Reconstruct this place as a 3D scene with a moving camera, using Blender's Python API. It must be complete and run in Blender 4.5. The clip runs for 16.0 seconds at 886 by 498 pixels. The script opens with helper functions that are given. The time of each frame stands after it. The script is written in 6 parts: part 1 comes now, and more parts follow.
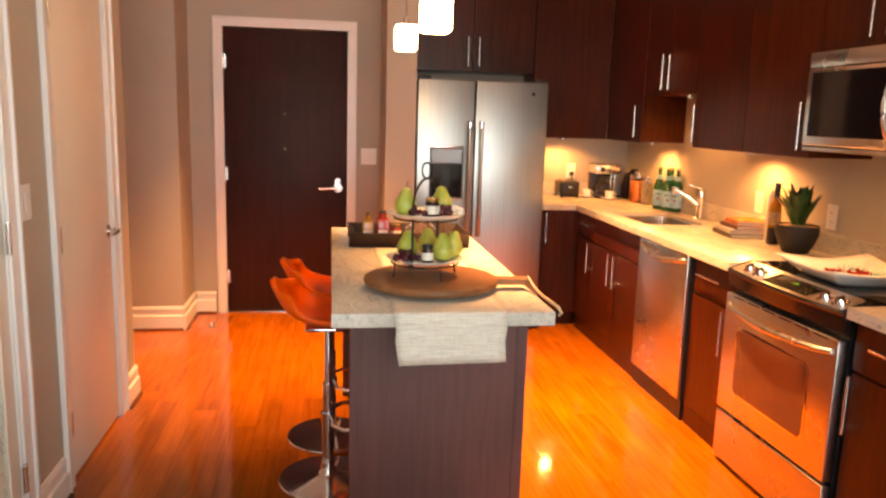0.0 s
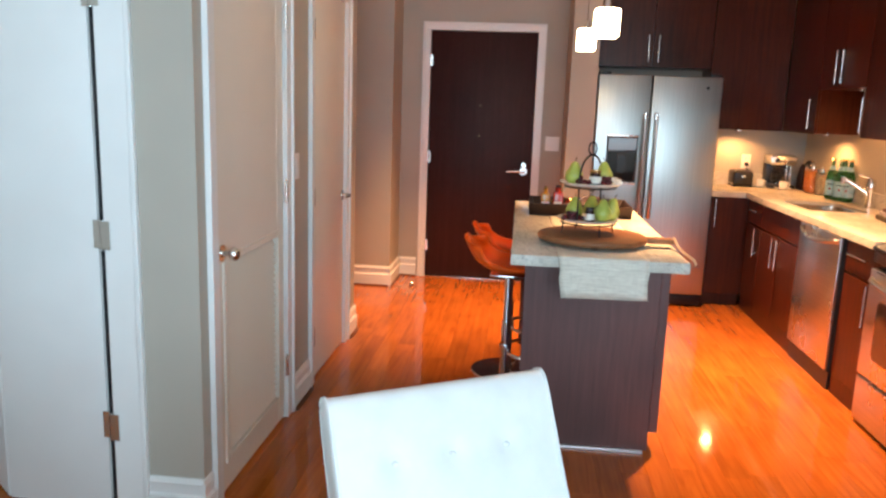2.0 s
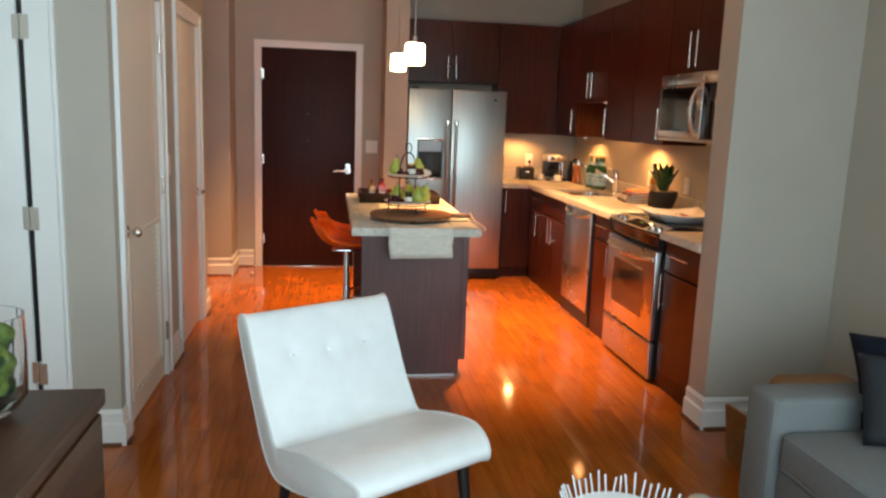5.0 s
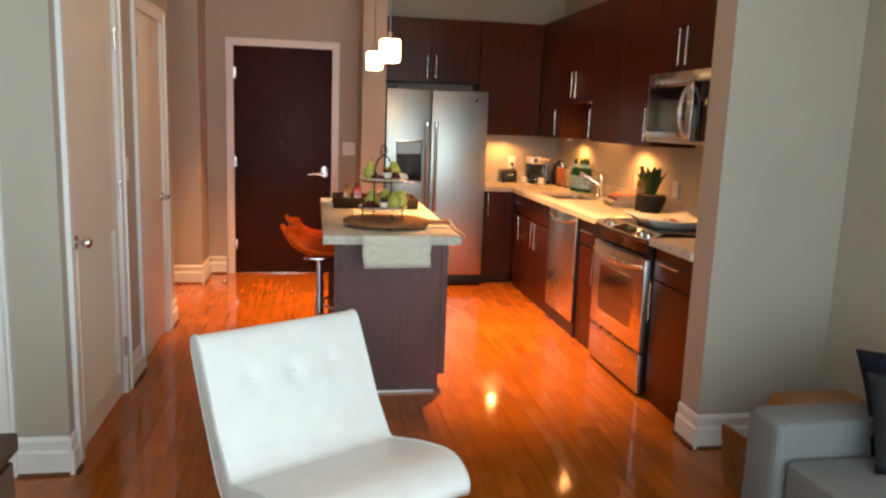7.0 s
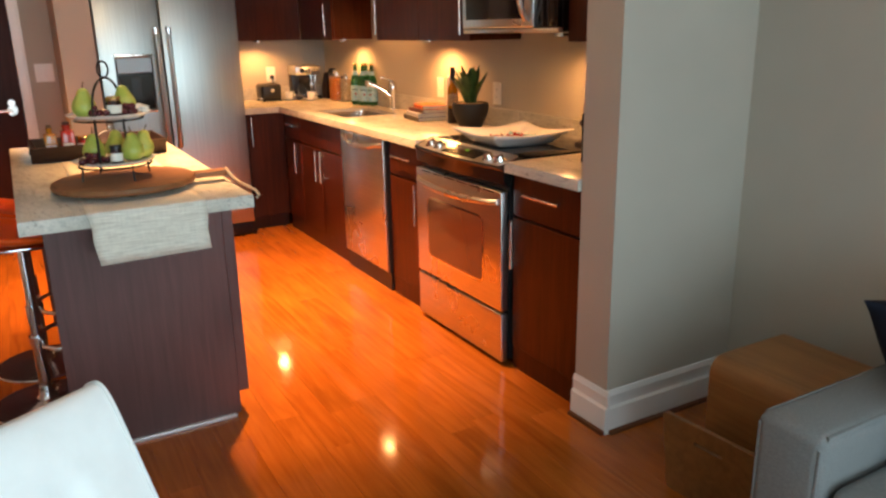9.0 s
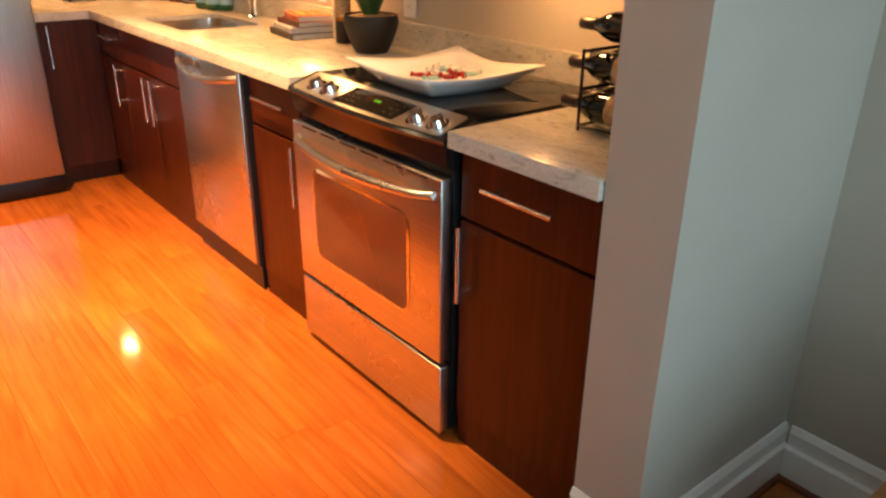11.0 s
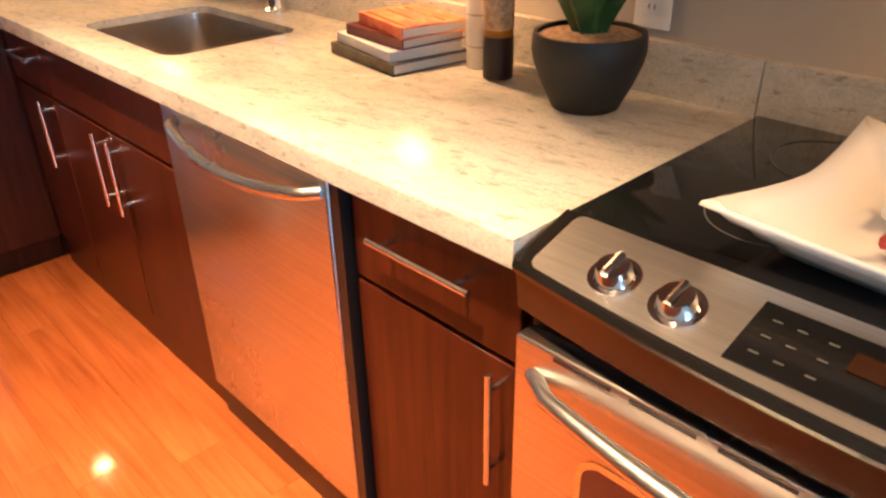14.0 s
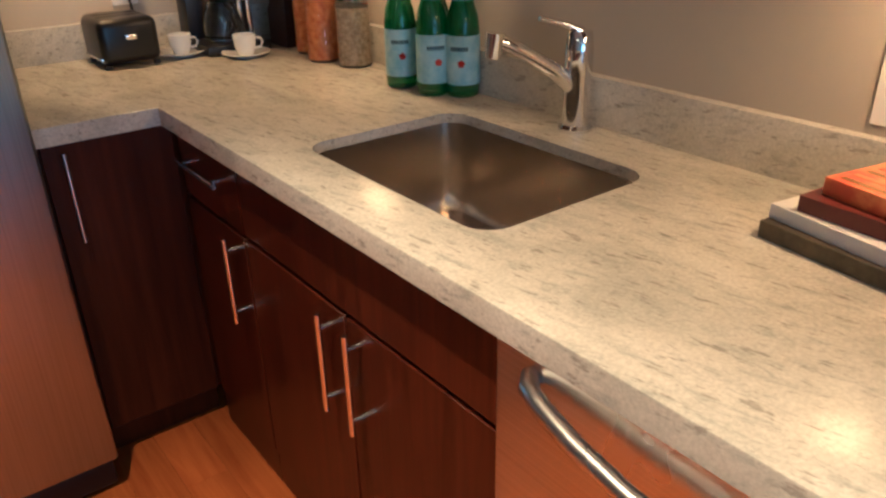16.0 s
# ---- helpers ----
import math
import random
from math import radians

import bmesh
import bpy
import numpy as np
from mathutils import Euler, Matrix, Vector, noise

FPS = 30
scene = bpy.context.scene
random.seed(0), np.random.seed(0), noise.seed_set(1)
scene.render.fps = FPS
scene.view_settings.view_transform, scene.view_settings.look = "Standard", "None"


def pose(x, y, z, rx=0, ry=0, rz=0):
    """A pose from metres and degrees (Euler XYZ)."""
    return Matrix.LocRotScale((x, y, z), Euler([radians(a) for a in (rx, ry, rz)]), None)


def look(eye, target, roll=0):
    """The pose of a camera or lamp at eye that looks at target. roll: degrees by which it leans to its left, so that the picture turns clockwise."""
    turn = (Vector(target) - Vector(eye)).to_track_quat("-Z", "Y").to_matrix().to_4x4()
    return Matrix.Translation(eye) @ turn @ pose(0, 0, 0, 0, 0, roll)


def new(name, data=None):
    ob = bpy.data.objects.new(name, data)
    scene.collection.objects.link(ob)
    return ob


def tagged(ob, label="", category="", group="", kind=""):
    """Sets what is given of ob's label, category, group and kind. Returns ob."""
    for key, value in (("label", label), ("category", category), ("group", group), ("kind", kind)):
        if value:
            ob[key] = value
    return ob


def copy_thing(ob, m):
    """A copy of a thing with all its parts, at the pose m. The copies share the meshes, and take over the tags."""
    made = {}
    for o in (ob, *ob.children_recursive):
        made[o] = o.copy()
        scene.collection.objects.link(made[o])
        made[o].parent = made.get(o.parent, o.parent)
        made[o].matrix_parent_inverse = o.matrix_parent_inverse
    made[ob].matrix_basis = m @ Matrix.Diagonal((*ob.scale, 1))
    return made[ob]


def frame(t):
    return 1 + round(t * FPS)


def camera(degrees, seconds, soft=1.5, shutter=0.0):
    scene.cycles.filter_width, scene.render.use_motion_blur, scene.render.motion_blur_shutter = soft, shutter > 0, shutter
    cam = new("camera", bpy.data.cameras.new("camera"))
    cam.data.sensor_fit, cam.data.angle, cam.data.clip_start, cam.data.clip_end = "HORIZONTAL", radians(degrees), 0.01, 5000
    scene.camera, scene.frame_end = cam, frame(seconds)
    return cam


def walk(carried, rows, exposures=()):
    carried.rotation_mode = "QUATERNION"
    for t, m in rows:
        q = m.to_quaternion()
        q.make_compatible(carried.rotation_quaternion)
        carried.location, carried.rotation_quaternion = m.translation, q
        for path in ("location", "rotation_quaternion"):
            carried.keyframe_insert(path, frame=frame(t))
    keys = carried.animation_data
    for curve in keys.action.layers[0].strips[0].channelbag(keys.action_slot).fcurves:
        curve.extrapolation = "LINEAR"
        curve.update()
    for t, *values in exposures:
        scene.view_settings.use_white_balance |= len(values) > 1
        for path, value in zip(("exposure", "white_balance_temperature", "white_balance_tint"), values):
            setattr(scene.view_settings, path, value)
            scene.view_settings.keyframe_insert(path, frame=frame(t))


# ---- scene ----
cam = camera(61.0, 16.0, soft=2.5)
PATH = [
    (0, (0.325, 0.341, 1.508), (0.619, 2.289, 1.16), 1.7),
    (0.5, (0.295, 0.147, 1.498), (0.545, 2.098, 1.135), 1.1),
    (1, (0.272, -0.049, 1.51), (0.442, 1.913, 1.161), 1.9),
    (1.5, (0.328, -0.246, 1.485), (0.304, 1.712, 1.076), 2.4),
    (2, (0.343, -0.39, 1.484), (0.151, 1.565, 1.108), 2.0),
    (2.5, (0.3, -0.549, 1.484), (0.166, 1.408, 1.091), 1.5),
    (3, (0.302, -0.739, 1.498), (0.341, 1.217, 1.084), 2.3),
    (3.5, (0.35, -0.92, 1.493), (0.366, 1.044, 1.117), 2.3),
    (4, (0.357, -1.09, 1.508), (0.346, 0.887, 1.204), 1.1),
    (4.5, (0.28, -1.251, 1.513), (0.427, 0.717, 1.191), 1.1),
    (5, (0.214, -1.398, 1.5), (0.51, 0.55, 1.156), 2.1),
    (5.2, (0.203, -1.427, 1.501), (0.537, 0.516, 1.161), 2.0),
    (7.5, (0.292, -0.925, 1.49), (0.634, 1.016, 1.152), 2.1),
    (8, (0.281, -0.601, 1.446), (0.76, 1.292, 1.011), 2.7),
    (8.5, (0.274, -0.252, 1.473), (1.085, 1.496, 0.937), 0.2),
    (9, (0.364, 0.096, 1.43), (1.305, 1.77, 0.869), -1.1),
    (9.5, (0.447, 0.425, 1.416), (1.437, 2.036, 0.763), 1.3),
    (10, (0.615, 0.746, 1.409), (1.73, 2.26, 0.727), 1.5),
    (12.3, (1.335, 1.901, 1.307), (2.452, 3.27, 0.37), 0.2),
    (12.5, (1.38, 2.021, 1.301), (2.458, 3.412, 0.35), -1.5),
    (13, (1.448, 2.299, 1.326), (2.468, 3.696, 0.321), -1.5),
    (13.5, (1.458, 2.579, 1.307), (2.553, 3.948, 0.345), -1.2),
    (14, (1.451, 2.853, 1.342), (2.651, 4.132, 0.38), -1.2),
    (14.5, (1.526, 3.049, 1.331), (2.754, 4.347, 0.431), -1.5),
    (15, (1.602, 3.272, 1.342), (2.712, 4.661, 0.426), -0.8),
    (15.5, (1.608, 3.53, 1.328), (2.681, 4.918, 0.368), 0.7),
    (16, (1.56, 3.82, 1.354), (2.651, 5.247, 0.475), -1.2),
]
EXPO = [(0.0, 0.54, 8200, 26), (0.5, 0.55, 7600, 21), (1.0, 0.50, 6900, 16), (2.0, 0.34, 6000, 13), (2.5, 0.24, 5900, 9), (3.5, 0.06, 5850, 5),
        (5.0, 0.02, 6450, 10), (7.5, 0.10, 7000, 16), (8.0, 0.10, 7000, 17), (9.0, 0.14, 6500, 12), (10.0, 0.20, 6100, 9), (12.5, 0.40, 5600, -4),
        (13.0, 0.42, 5050, -6), (13.5, 0.38, 5000, -2), (14.0, 0.20, 4650, 2), (14.5, -0.06, 4450, 4), (15.0, -0.60, 4450, 5), (15.5, -0.76, 4300, 4), (16.0, -0.78, 3950, -4)]
walk(cam, [(t, look(eye, target, roll)) for t, eye, target, roll in PATH], EXPO)

# ---- world and light ----
world = bpy.data.worlds.new("sky")
scene.world = world
world.use_nodes = True
wn = world.node_tree.nodes
sky = wn.new("ShaderNodeTexSky")
sky.sky_type, sky.sun_disc = "NISHITA", False
sky.sun_elevation, sky.sun_rotation = radians(40), radians(150)
wn["Background"].inputs["Strength"].default_value = 0.1
world.node_tree.links.new(sky.outputs["Color"], wn["Background"].inputs["Color"])

WARM = (1.0, 0.51, 0.19)
PUCK_WARM = (1.0, 0.44, 0.13)
DAY = (0.64, 0.88, 1.0)


def lamp(name, kind, m, energy, color, **kw):
    d = bpy.data.lights.new(name, kind)
    d.energy, d.color = energy, color
    for k, v in kw.items():
        if k == "size":
            d.size = v
        elif k == "size_y":
            d.shape = "RECTANGLE"
            d.size_y = v
        elif k == "radius":
            d.shadow_soft_size = v
        elif k == "cone":
            d.spot_size, d.spot_blend = radians(v), 0.6 if v > 90 else 1.0
    ob = new(name, d)
    ob.matrix_world = m
    return ob


# daylight through the two living-room windows behind the camera
lamp("window_daylight", "AREA", look((0.28, -3.02, 1.45), (0.28, 0, 1.2)), 112, DAY, size=2.8, size_y=2.0)
lamp("window_daylight", "AREA", look((2.69, -1.85, 1.45), (0, -1.85, 1.3)), 95, DAY, size=1.7, size_y=1.95)
# unseen ceiling downlights, added to brighten the kitchen aisle and the entry
ADDED_DOWNLIGHTS = [(1.40, 3.50, 900), (1.40, 4.52, 740), (-0.05, 4.95, 720)]
for dx, dy, watts in ADDED_DOWNLIGHTS:
    lamp("downlight_bulb", "SPOT", look((dx, dy, 2.735), (dx, dy, 0)), watts, WARM, radius=0.045, cone=66)
# puck lights under the wall cabinets
PUCKS = [(2.10, 6.04, 1.372), (2.56, 5.42, 1.372), (2.56, 4.12, 1.372), (2.50, 4.78, 1.678), (2.47, 2.76, 1.404)]
for px, py, pz in PUCKS:
    lamp("puck_bulb", "SPOT", look((px, py, pz - 0.036), (px, py, 0)), {1.404: 12, 1.678: 9}.get(pz, 19 if py < 5 else 15), PUCK_WARM, radius=0.034, cone=168)


# ---- materials ----
def mat(name, color, rough=0.5, metal=0.0, spec=0.5, **kw):
    m = bpy.data.materials.new(name)
    m.use_nodes = True
    b = m.node_tree.nodes["Principled BSDF"]
    b.inputs["Base Color"].default_value = (*color, 1)
    b.inputs["Roughness"].default_value = rough
    b.inputs["Metallic"].default_value = metal
    b.inputs["Specular IOR Level"].default_value = spec
    for k, v in kw.items():
        b.inputs[k].default_value = v
    return m


def nodes(m):
    t = m.node_tree
    return t.nodes, t.links, t.nodes["Principled BSDF"]


def coords(n, l, scale, shift=False):
    """Local coordinates stretched by scale, moved by a random step for each object if shift."""
    c = n.new("ShaderNodeTexCoord")
    mp = n.new("ShaderNodeMapping")
    mp.inputs["Scale"].default_value = scale
    l.new(c.outputs["Object"], mp.inputs["Vector"])
    if shift:
        info = n.new("ShaderNodeObjectInfo")
        mul = n.new("ShaderNodeMath")
        mul.operation = "MULTIPLY"
        mul.inputs[1].default_value = 37.0
        l.new(info.outputs["Random"], mul.inputs[0])
        l.new(mul.outputs[0], mp.inputs["Location"])
    return mp.outputs["Vector"]


def noise_tex(n, l, vec, scale, detail=4.0, rough=0.6, distort=0.0):
    t = n.new("ShaderNodeTexNoise")
    t.inputs["Scale"].default_value, t.inputs["Detail"].default_value = scale, detail
    t.inputs["Roughness"].default_value, t.inputs["Distortion"].default_value = rough, distort
    l.new(vec, t.inputs["Vector"])
    return t.outputs["Fac"]


def ramp(n, l, fac, stops):
    r = n.new("ShaderNodeValToRGB")
    e = r.color_ramp.elements
    while len(e) < len(stops):
        e.new(0.5)
    for el, (p, c) in zip(e, stops):
        el.position, el.color = p, (*c, 1)
    l.new(fac, r.inputs["Fac"])
    return r.outputs["Color"]


def mix(n, l, a, b, fac, mode="MIX"):
    x = n.new("ShaderNodeMix")
    x.data_type, x.blend_type = "RGBA", mode
    for sock, v in ((x.inputs[6], a), (x.inputs[7], b), (x.inputs[0], fac)):
        if isinstance(v, (int, float, tuple)):
            sock.default_value = v
        else:
            l.new(v, sock)
    return x.outputs[2]


def bump(n, l, b, height, strength, dist=0.002):
    bp = n.new("ShaderNodeBump")
    bp.inputs["Strength"].default_value, bp.inputs["Distance"].default_value = strength, dist
    l.new(height, bp.inputs["Height"])
    l.new(bp.outputs["Normal"], b.inputs["Normal"])


def rough_by(n, l, b, fac, lo, hi):
    mr = n.new("ShaderNodeMapRange")
    mr.inputs["To Min"].default_value, mr.inputs["To Max"].default_value = lo, hi
    l.new(fac, mr.inputs["Value"])
    l.new(mr.outputs["Result"], b.inputs["Roughness"])


def wood(name, dark, light, axis="z", grain=1.0, rough=(0.28, 0.42), coat=0.0, vary=0.25, wave=0.6, spec=0.3, fine=0.55, relief=0.06):
    m = mat(name, light, 0.4, 0.0, spec)
    n, l, b = nodes(m)
    sc = {"x": (1.2, 22, 22), "y": (22, 1.2, 22), "z": (22, 22, 1.2)}[axis]
    v = coords(n, l, tuple(a * grain for a in sc), True)
    g1 = noise_tex(n, l, v, 2.2, 5, 0.62, wave)
    g2 = noise_tex(n, l, v, 9.0, 3, 0.7)
    broad = noise_tex(n, l, coords(n, l, (1, 1, 1), True), 2.0, 2)
    c = ramp(n, l, g1, [(0.3, dark), (0.5, tuple((x + y) / 2 for x, y in zip(dark, light))), (0.72, light)])
    c = mix(n, l, c, (*dark, 1), ramp(n, l, g2, [(0.55, (0, 0, 0)), (0.8, (fine,) * 3)]))
    c = mix(n, l, c, ramp(n, l, broad, [(0.3, (0.75, 0.75, 0.75)), (0.7, (1.15, 1.12, 1.1))]), 1.0, "MULTIPLY")
    info = n.new("ShaderNodeObjectInfo")
    c = mix(n, l, c, ramp(n, l, info.outputs["Random"], [(0.0, (1 - vary,) * 3), (1.0, (1 + vary * 0.6,) * 3)]), 1.0, "MULTIPLY")
    l.new(c, b.inputs["Base Color"])
    rough_by(n, l, b, g1, *rough)
    b.inputs["Coat Weight"].default_value = coat
    b.inputs["Coat Roughness"].default_value = 0.07
    bump(n, l, b, g2, relief, 0.0008)
    return m


def paint(name, color, rough=0.6, relief=0.12):
    m = mat(name, color, rough)
    n, l, b = nodes(m)
    v = coords(n, l, (1, 1, 1))
    big = noise_tex(n, l, v, 1.3, 3)
    fine = noise_tex(n, l, v, 180, 2)
    c = mix(n, l, (*color, 1), ramp(n, l, big, [(0.3, (0.93, 0.93, 0.93)), (0.7, (1.05, 1.05, 1.05))]), 1.0, "MULTIPLY")
    l.new(c, b.inputs["Base Color"])
    rough_by(n, l, b, big, rough - 0.06, rough + 0.06)
    bump(n, l, b, fine, relief, 0.0008)
    return m


def brushed(name, color, rough=0.28, axis="z"):
    m = mat(name, color, rough, 1.0)
    n, l, b = nodes(m)
    sc = {"x": (2, 260, 260), "y": (260, 2, 260), "z": (260, 260, 2)}[axis]
    f = noise_tex(n, l, coords(n, l, sc), 1.0, 3)
    big = noise_tex(n, l, coords(n, l, (1, 1, 1)), 3.0, 3)
    c = mix(n, l, (*color, 1), ramp(n, l, f, [(0.3, (0.86, 0.86, 0.86)), (0.7, (1.06, 1.06, 1.06))]), 1.0, "MULTIPLY")
    l.new(c, b.inputs["Base Color"])
    rough_by(n, l, b, big, rough - 0.01, rough + 0.025)
    bump(n, l, b, f, 0.008, 0.0002)
    return m


def granite(name):
    m = mat(name, (0.5, 0.46, 0.38), 0.12, 0.0, 0.10)
    n, l, b = nodes(m)

    def turned(scale):
        c = n.new("ShaderNodeTexCoord")
        t1, t2 = n.new("ShaderNodeMapping"), n.new("ShaderNodeMapping")
        t1.inputs["Rotation"].default_value = (0.1, 0.15, radians(-9))
        t2.inputs["Scale"].default_value = scale
        l.new(c.outputs["Object"], t1.inputs["Vector"])
        l.new(t1.outputs["Vector"], t2.inputs["Vector"])
        return t2.outputs["Vector"]
    base = noise_tex(n, l, turned((1, 0.5, 1)), 6, 6, 0.65, 0.8)
    veins = noise_tex(n, l, turned((36, 9, 36)), 1.6, 5, 0.7, 0.6)
    specks = noise_tex(n, l, turned((170, 60, 170)), 1.0, 2, 0.5)
    flecks = noise_tex(n, l, turned((80, 20, 80)), 1.0, 3, 0.6, 0.0)
    fine = noise_tex(n, l, turned((1, 1, 1)), 190, 2)
    c = ramp(n, l, base, [(0.25, (0.38, 0.37, 0.32)), (0.5, (0.58, 0.55, 0.47)), (0.75, (0.70, 0.66, 0.58))])
    c = mix(n, l, c, (0.30, 0.30, 0.27, 1), ramp(n, l, veins, [(0.52, (0, 0, 0)), (0.72, (0.7, 0.7, 0.7))]))
    c = mix(n, l, c, (0.10, 0.07, 0.05, 1), ramp(n, l, flecks, [(0.60, (0, 0, 0)), (0.68, (0.42, 0.42, 0.42))]))
    c = mix(n, l, c, (0.17, 0.13, 0.10, 1), ramp(n, l, specks, [(0.66, (0, 0, 0)), (0.72, (0.32, 0.32, 0.32))]))
    c = mix(n, l, c, ramp(n, l, fine, [(0.3, (0.86, 0.86, 0.86)), (0.7, (1.08, 1.08, 1.08))]), 1.0, "MULTIPLY")
    l.new(c, b.inputs["Base Color"])
    rough_by(n, l, b, base, 0.22, 0.28)
    return m


def cloth(name, color, scale=420, rough=0.9, weave=0.5):
    m = mat(name, color, rough, 0, 0.2)
    n, l, b = nodes(m)
    f = noise_tex(n, l, coords(n, l, (1, 4, 1)), scale, 2)
    f2 = noise_tex(n, l, coords(n, l, (4, 1, 4)), scale * 0.4, 3)
    c = mix(n, l, (*color, 1), ramp(n, l, f2, [(0.3, (0.75, 0.75, 0.75)), (0.7, (1.12, 1.12, 1.12))]), 1.0, "MULTIPLY")
    l.new(c, b.inputs["Base Color"])
    bump(n, l, b, f, weave, 0.002)
    return m


def woven(name, color):
    """Coarse cloth with slubby weft threads running along x."""
    m = mat(name, color, 0.95, 0, 0.15)
    n, l, b = nodes(m)
    weft = noise_tex(n, l, coords(n, l, (14, 260, 260)), 1.0, 3)
    warp = noise_tex(n, l, coords(n, l, (300, 20, 20)), 1.0, 2)
    c = mix(n, l, (*color, 1), ramp(n, l, weft, [(0.3, (0.78, 0.76, 0.72)), (0.65, (1.08, 1.08, 1.06))]), 1.0, "MULTIPLY")
    c = mix(n, l, c, ramp(n, l, warp, [(0.35, (0.92, 0.92, 0.92)), (0.65, (1.03, 1.03, 1.03))]), 1.0, "MULTIPLY")
    l.new(c, b.inputs["Base Color"])
    bump(n, l, b, weft, 0.7, 0.003)
    return m


def leather(name, color):
    m = mat(name, color, 0.38)
    n, l, b = nodes(m)
    v = coords(n, l, (1, 1, 1))
    vo = n.new("ShaderNodeTexVoronoi")
    vo.inputs["Scale"].default_value = 260
    l.new(v, vo.inputs["Vector"])
    soft = noise_tex(n, l, v, 9, 4)
    c = mix(n, l, (*color, 1), ramp(n, l, soft, [(0.3, (0.94, 0.94, 0.94)), (0.7, (1.03, 1.03, 1.03))]), 1.0, "MULTIPLY")
    l.new(c, b.inputs["Base Color"])
    rough_by(n, l, b, soft, 0.32, 0.46)
    bump(n, l, b, vo.outputs["Distance"], 0.1, 0.001)
    return m


def glow(name, color, strength):
    m = mat(name, (0.9, 0.9, 0.9), 0.4)
    b = m.node_tree.nodes["Principled BSDF"]
    b.inputs["Emission Color"].default_value = (*color, 1)
    b.inputs["Emission Strength"].default_value = strength
    return m


def mottled(name, a, bcol, scale=30, rough=0.45, stops=(0.35, 0.65)):
    m = mat(name, a, rough)
    n, l, b = nodes(m)
    f = noise_tex(n, l, coords(n, l, (1, 1, 1), True), scale, 4)
    l.new(ramp(n, l, f, [(stops[0], a), (stops[1], bcol)]), b.inputs["Base Color"])
    bump(n, l, b, f, 0.1, 0.001)
    return m


M_FLOOR = wood("floor_oak", (0.30, 0.071, 0.008), (0.45, 0.130, 0.016), "y", 0.34, (0.07, 0.11), 0.25, 0.10, 2.4, 0.3, 0.22, 0.012)
M_CAB = wood("cherry_cabinet", (0.036, 0.0066, 0.0016), (0.088, 0.0182, 0.0038), "z", 0.8, (0.26, 0.36), 0.0, 0.10)
M_CAB.node_tree.nodes["Principled BSDF"].inputs["Specular IOR Level"].default_value = 0.22
M_ISLE = wood("island_veneer", (0.085, 0.030, 0.026), (0.135, 0.052, 0.045), "z", 0.9, (0.34, 0.42), 0.0, 0.1, 0.6, 0.6)
M_DOORDK = wood("entry_door_veneer", (0.028, 0.008, 0.007), (0.046, 0.014, 0.012), "z", 0.7, (0.45, 0.55), 0.0, 0.05, 0.6, 0.2)
M_CONSOLE = wood("dark_walnut", (0.026, 0.011, 0.006), (0.110, 0.050, 0.024), "y", 0.8, (0.35, 0.5), 0.0, 0.1)
M_PLY = wood("bent_plywood", (0.20, 0.088, 0.026), (0.30, 0.145, 0.05), "y", 0.6, (0.35, 0.45), 0.0, 0.1)
M_BOARD = wood("acacia_board", (0.13, 0.052, 0.020), (0.30, 0.135, 0.055), "x", 0.7, (0.4, 0.55), 0.0, 0.1)
M_LEG = mat("ebonised_leg", (0.012, 0.010, 0.010), 0.35)
M_WALL = paint("greige_wall", (0.435, 0.392, 0.325), 0.62)
M_CEIL = paint("ceiling_paint", (0.74, 0.72, 0.68), 0.75)
M_TRIM = paint("white_trim", (0.80, 0.79, 0.76), 0.35, 0.04)
M_DOORW = paint("cream_door", (0.78, 0.72, 0.615), 0.4, 0.05)
M_STEEL = brushed("stainless", (0.43, 0.44, 0.415), 0.33, "z")
M_STEEL.node_tree.nodes["Principled BSDF"].inputs["Anisotropic"].default_value = 0.45
M_DISP = mat("dispenser_grey", (0.22, 0.22, 0.22), 0.18, 0.6)
M_STEELH = brushed("stainless_horizontal", (0.68, 0.67, 0.65), 0.27, "y")
M_PANEL = brushed("panel_steel", (0.66, 0.65, 0.63), 0.33, "y")
M_BRASS = mat("dull_brass", (0.16, 0.11, 0.06), 0.4, 1.0)
M_SINK = brushed("sink_steel", (0.60, 0.55, 0.49), 0.22, "y")
M_NICKEL = mat("satin_nickel", (0.78, 0.76, 0.73), 0.24, 1.0)
M_CHROME = mat("chrome", (0.80, 0.80, 0.80), 0.10, 1.0)
M_HOUSING = mat("glossy_black_enamel", (0.010, 0.009, 0.008), 0.16)
M_BLACK = mat("black_plastic", (0.008, 0.008, 0.009), 0.35)
M_BGLASS = mat("black_glass", (0.008, 0.008, 0.009), 0.06)
M_OVENGL = mat("oven_window_glass", (0.16, 0.105, 0.075), 0.10, 0.6)
M_GRANITE = granite("pale_granite")
M_WHITEC = mat("white_porcelain", (0.82, 0.81, 0.78), 0.12)
M_PLATE = mat("white_plastic_plate", (0.80, 0.78, 0.74), 0.35)
M_ORANGE = mat("orange_shell", (0.96, 0.112, 0.004), 0.36, 0.0, 0.25)
M_LEATHER = leather("white_leather", (0.80, 0.80, 0.77))
M_SOFA = cloth("grey_upholstery", (0.20, 0.205, 0.20), 300, 0.95, 0.4)
M_NAVY = cloth("navy_cushion", (0.008, 0.010, 0.019), 380)
M_CHARC = cloth("charcoal_cushion", (0.035, 0.036, 0.040), 380)
M_RUNNER = woven("cream_runner", (0.76, 0.73, 0.64))
M_ROPE = cloth("rope", (0.62, 0.50, 0.36), 500)
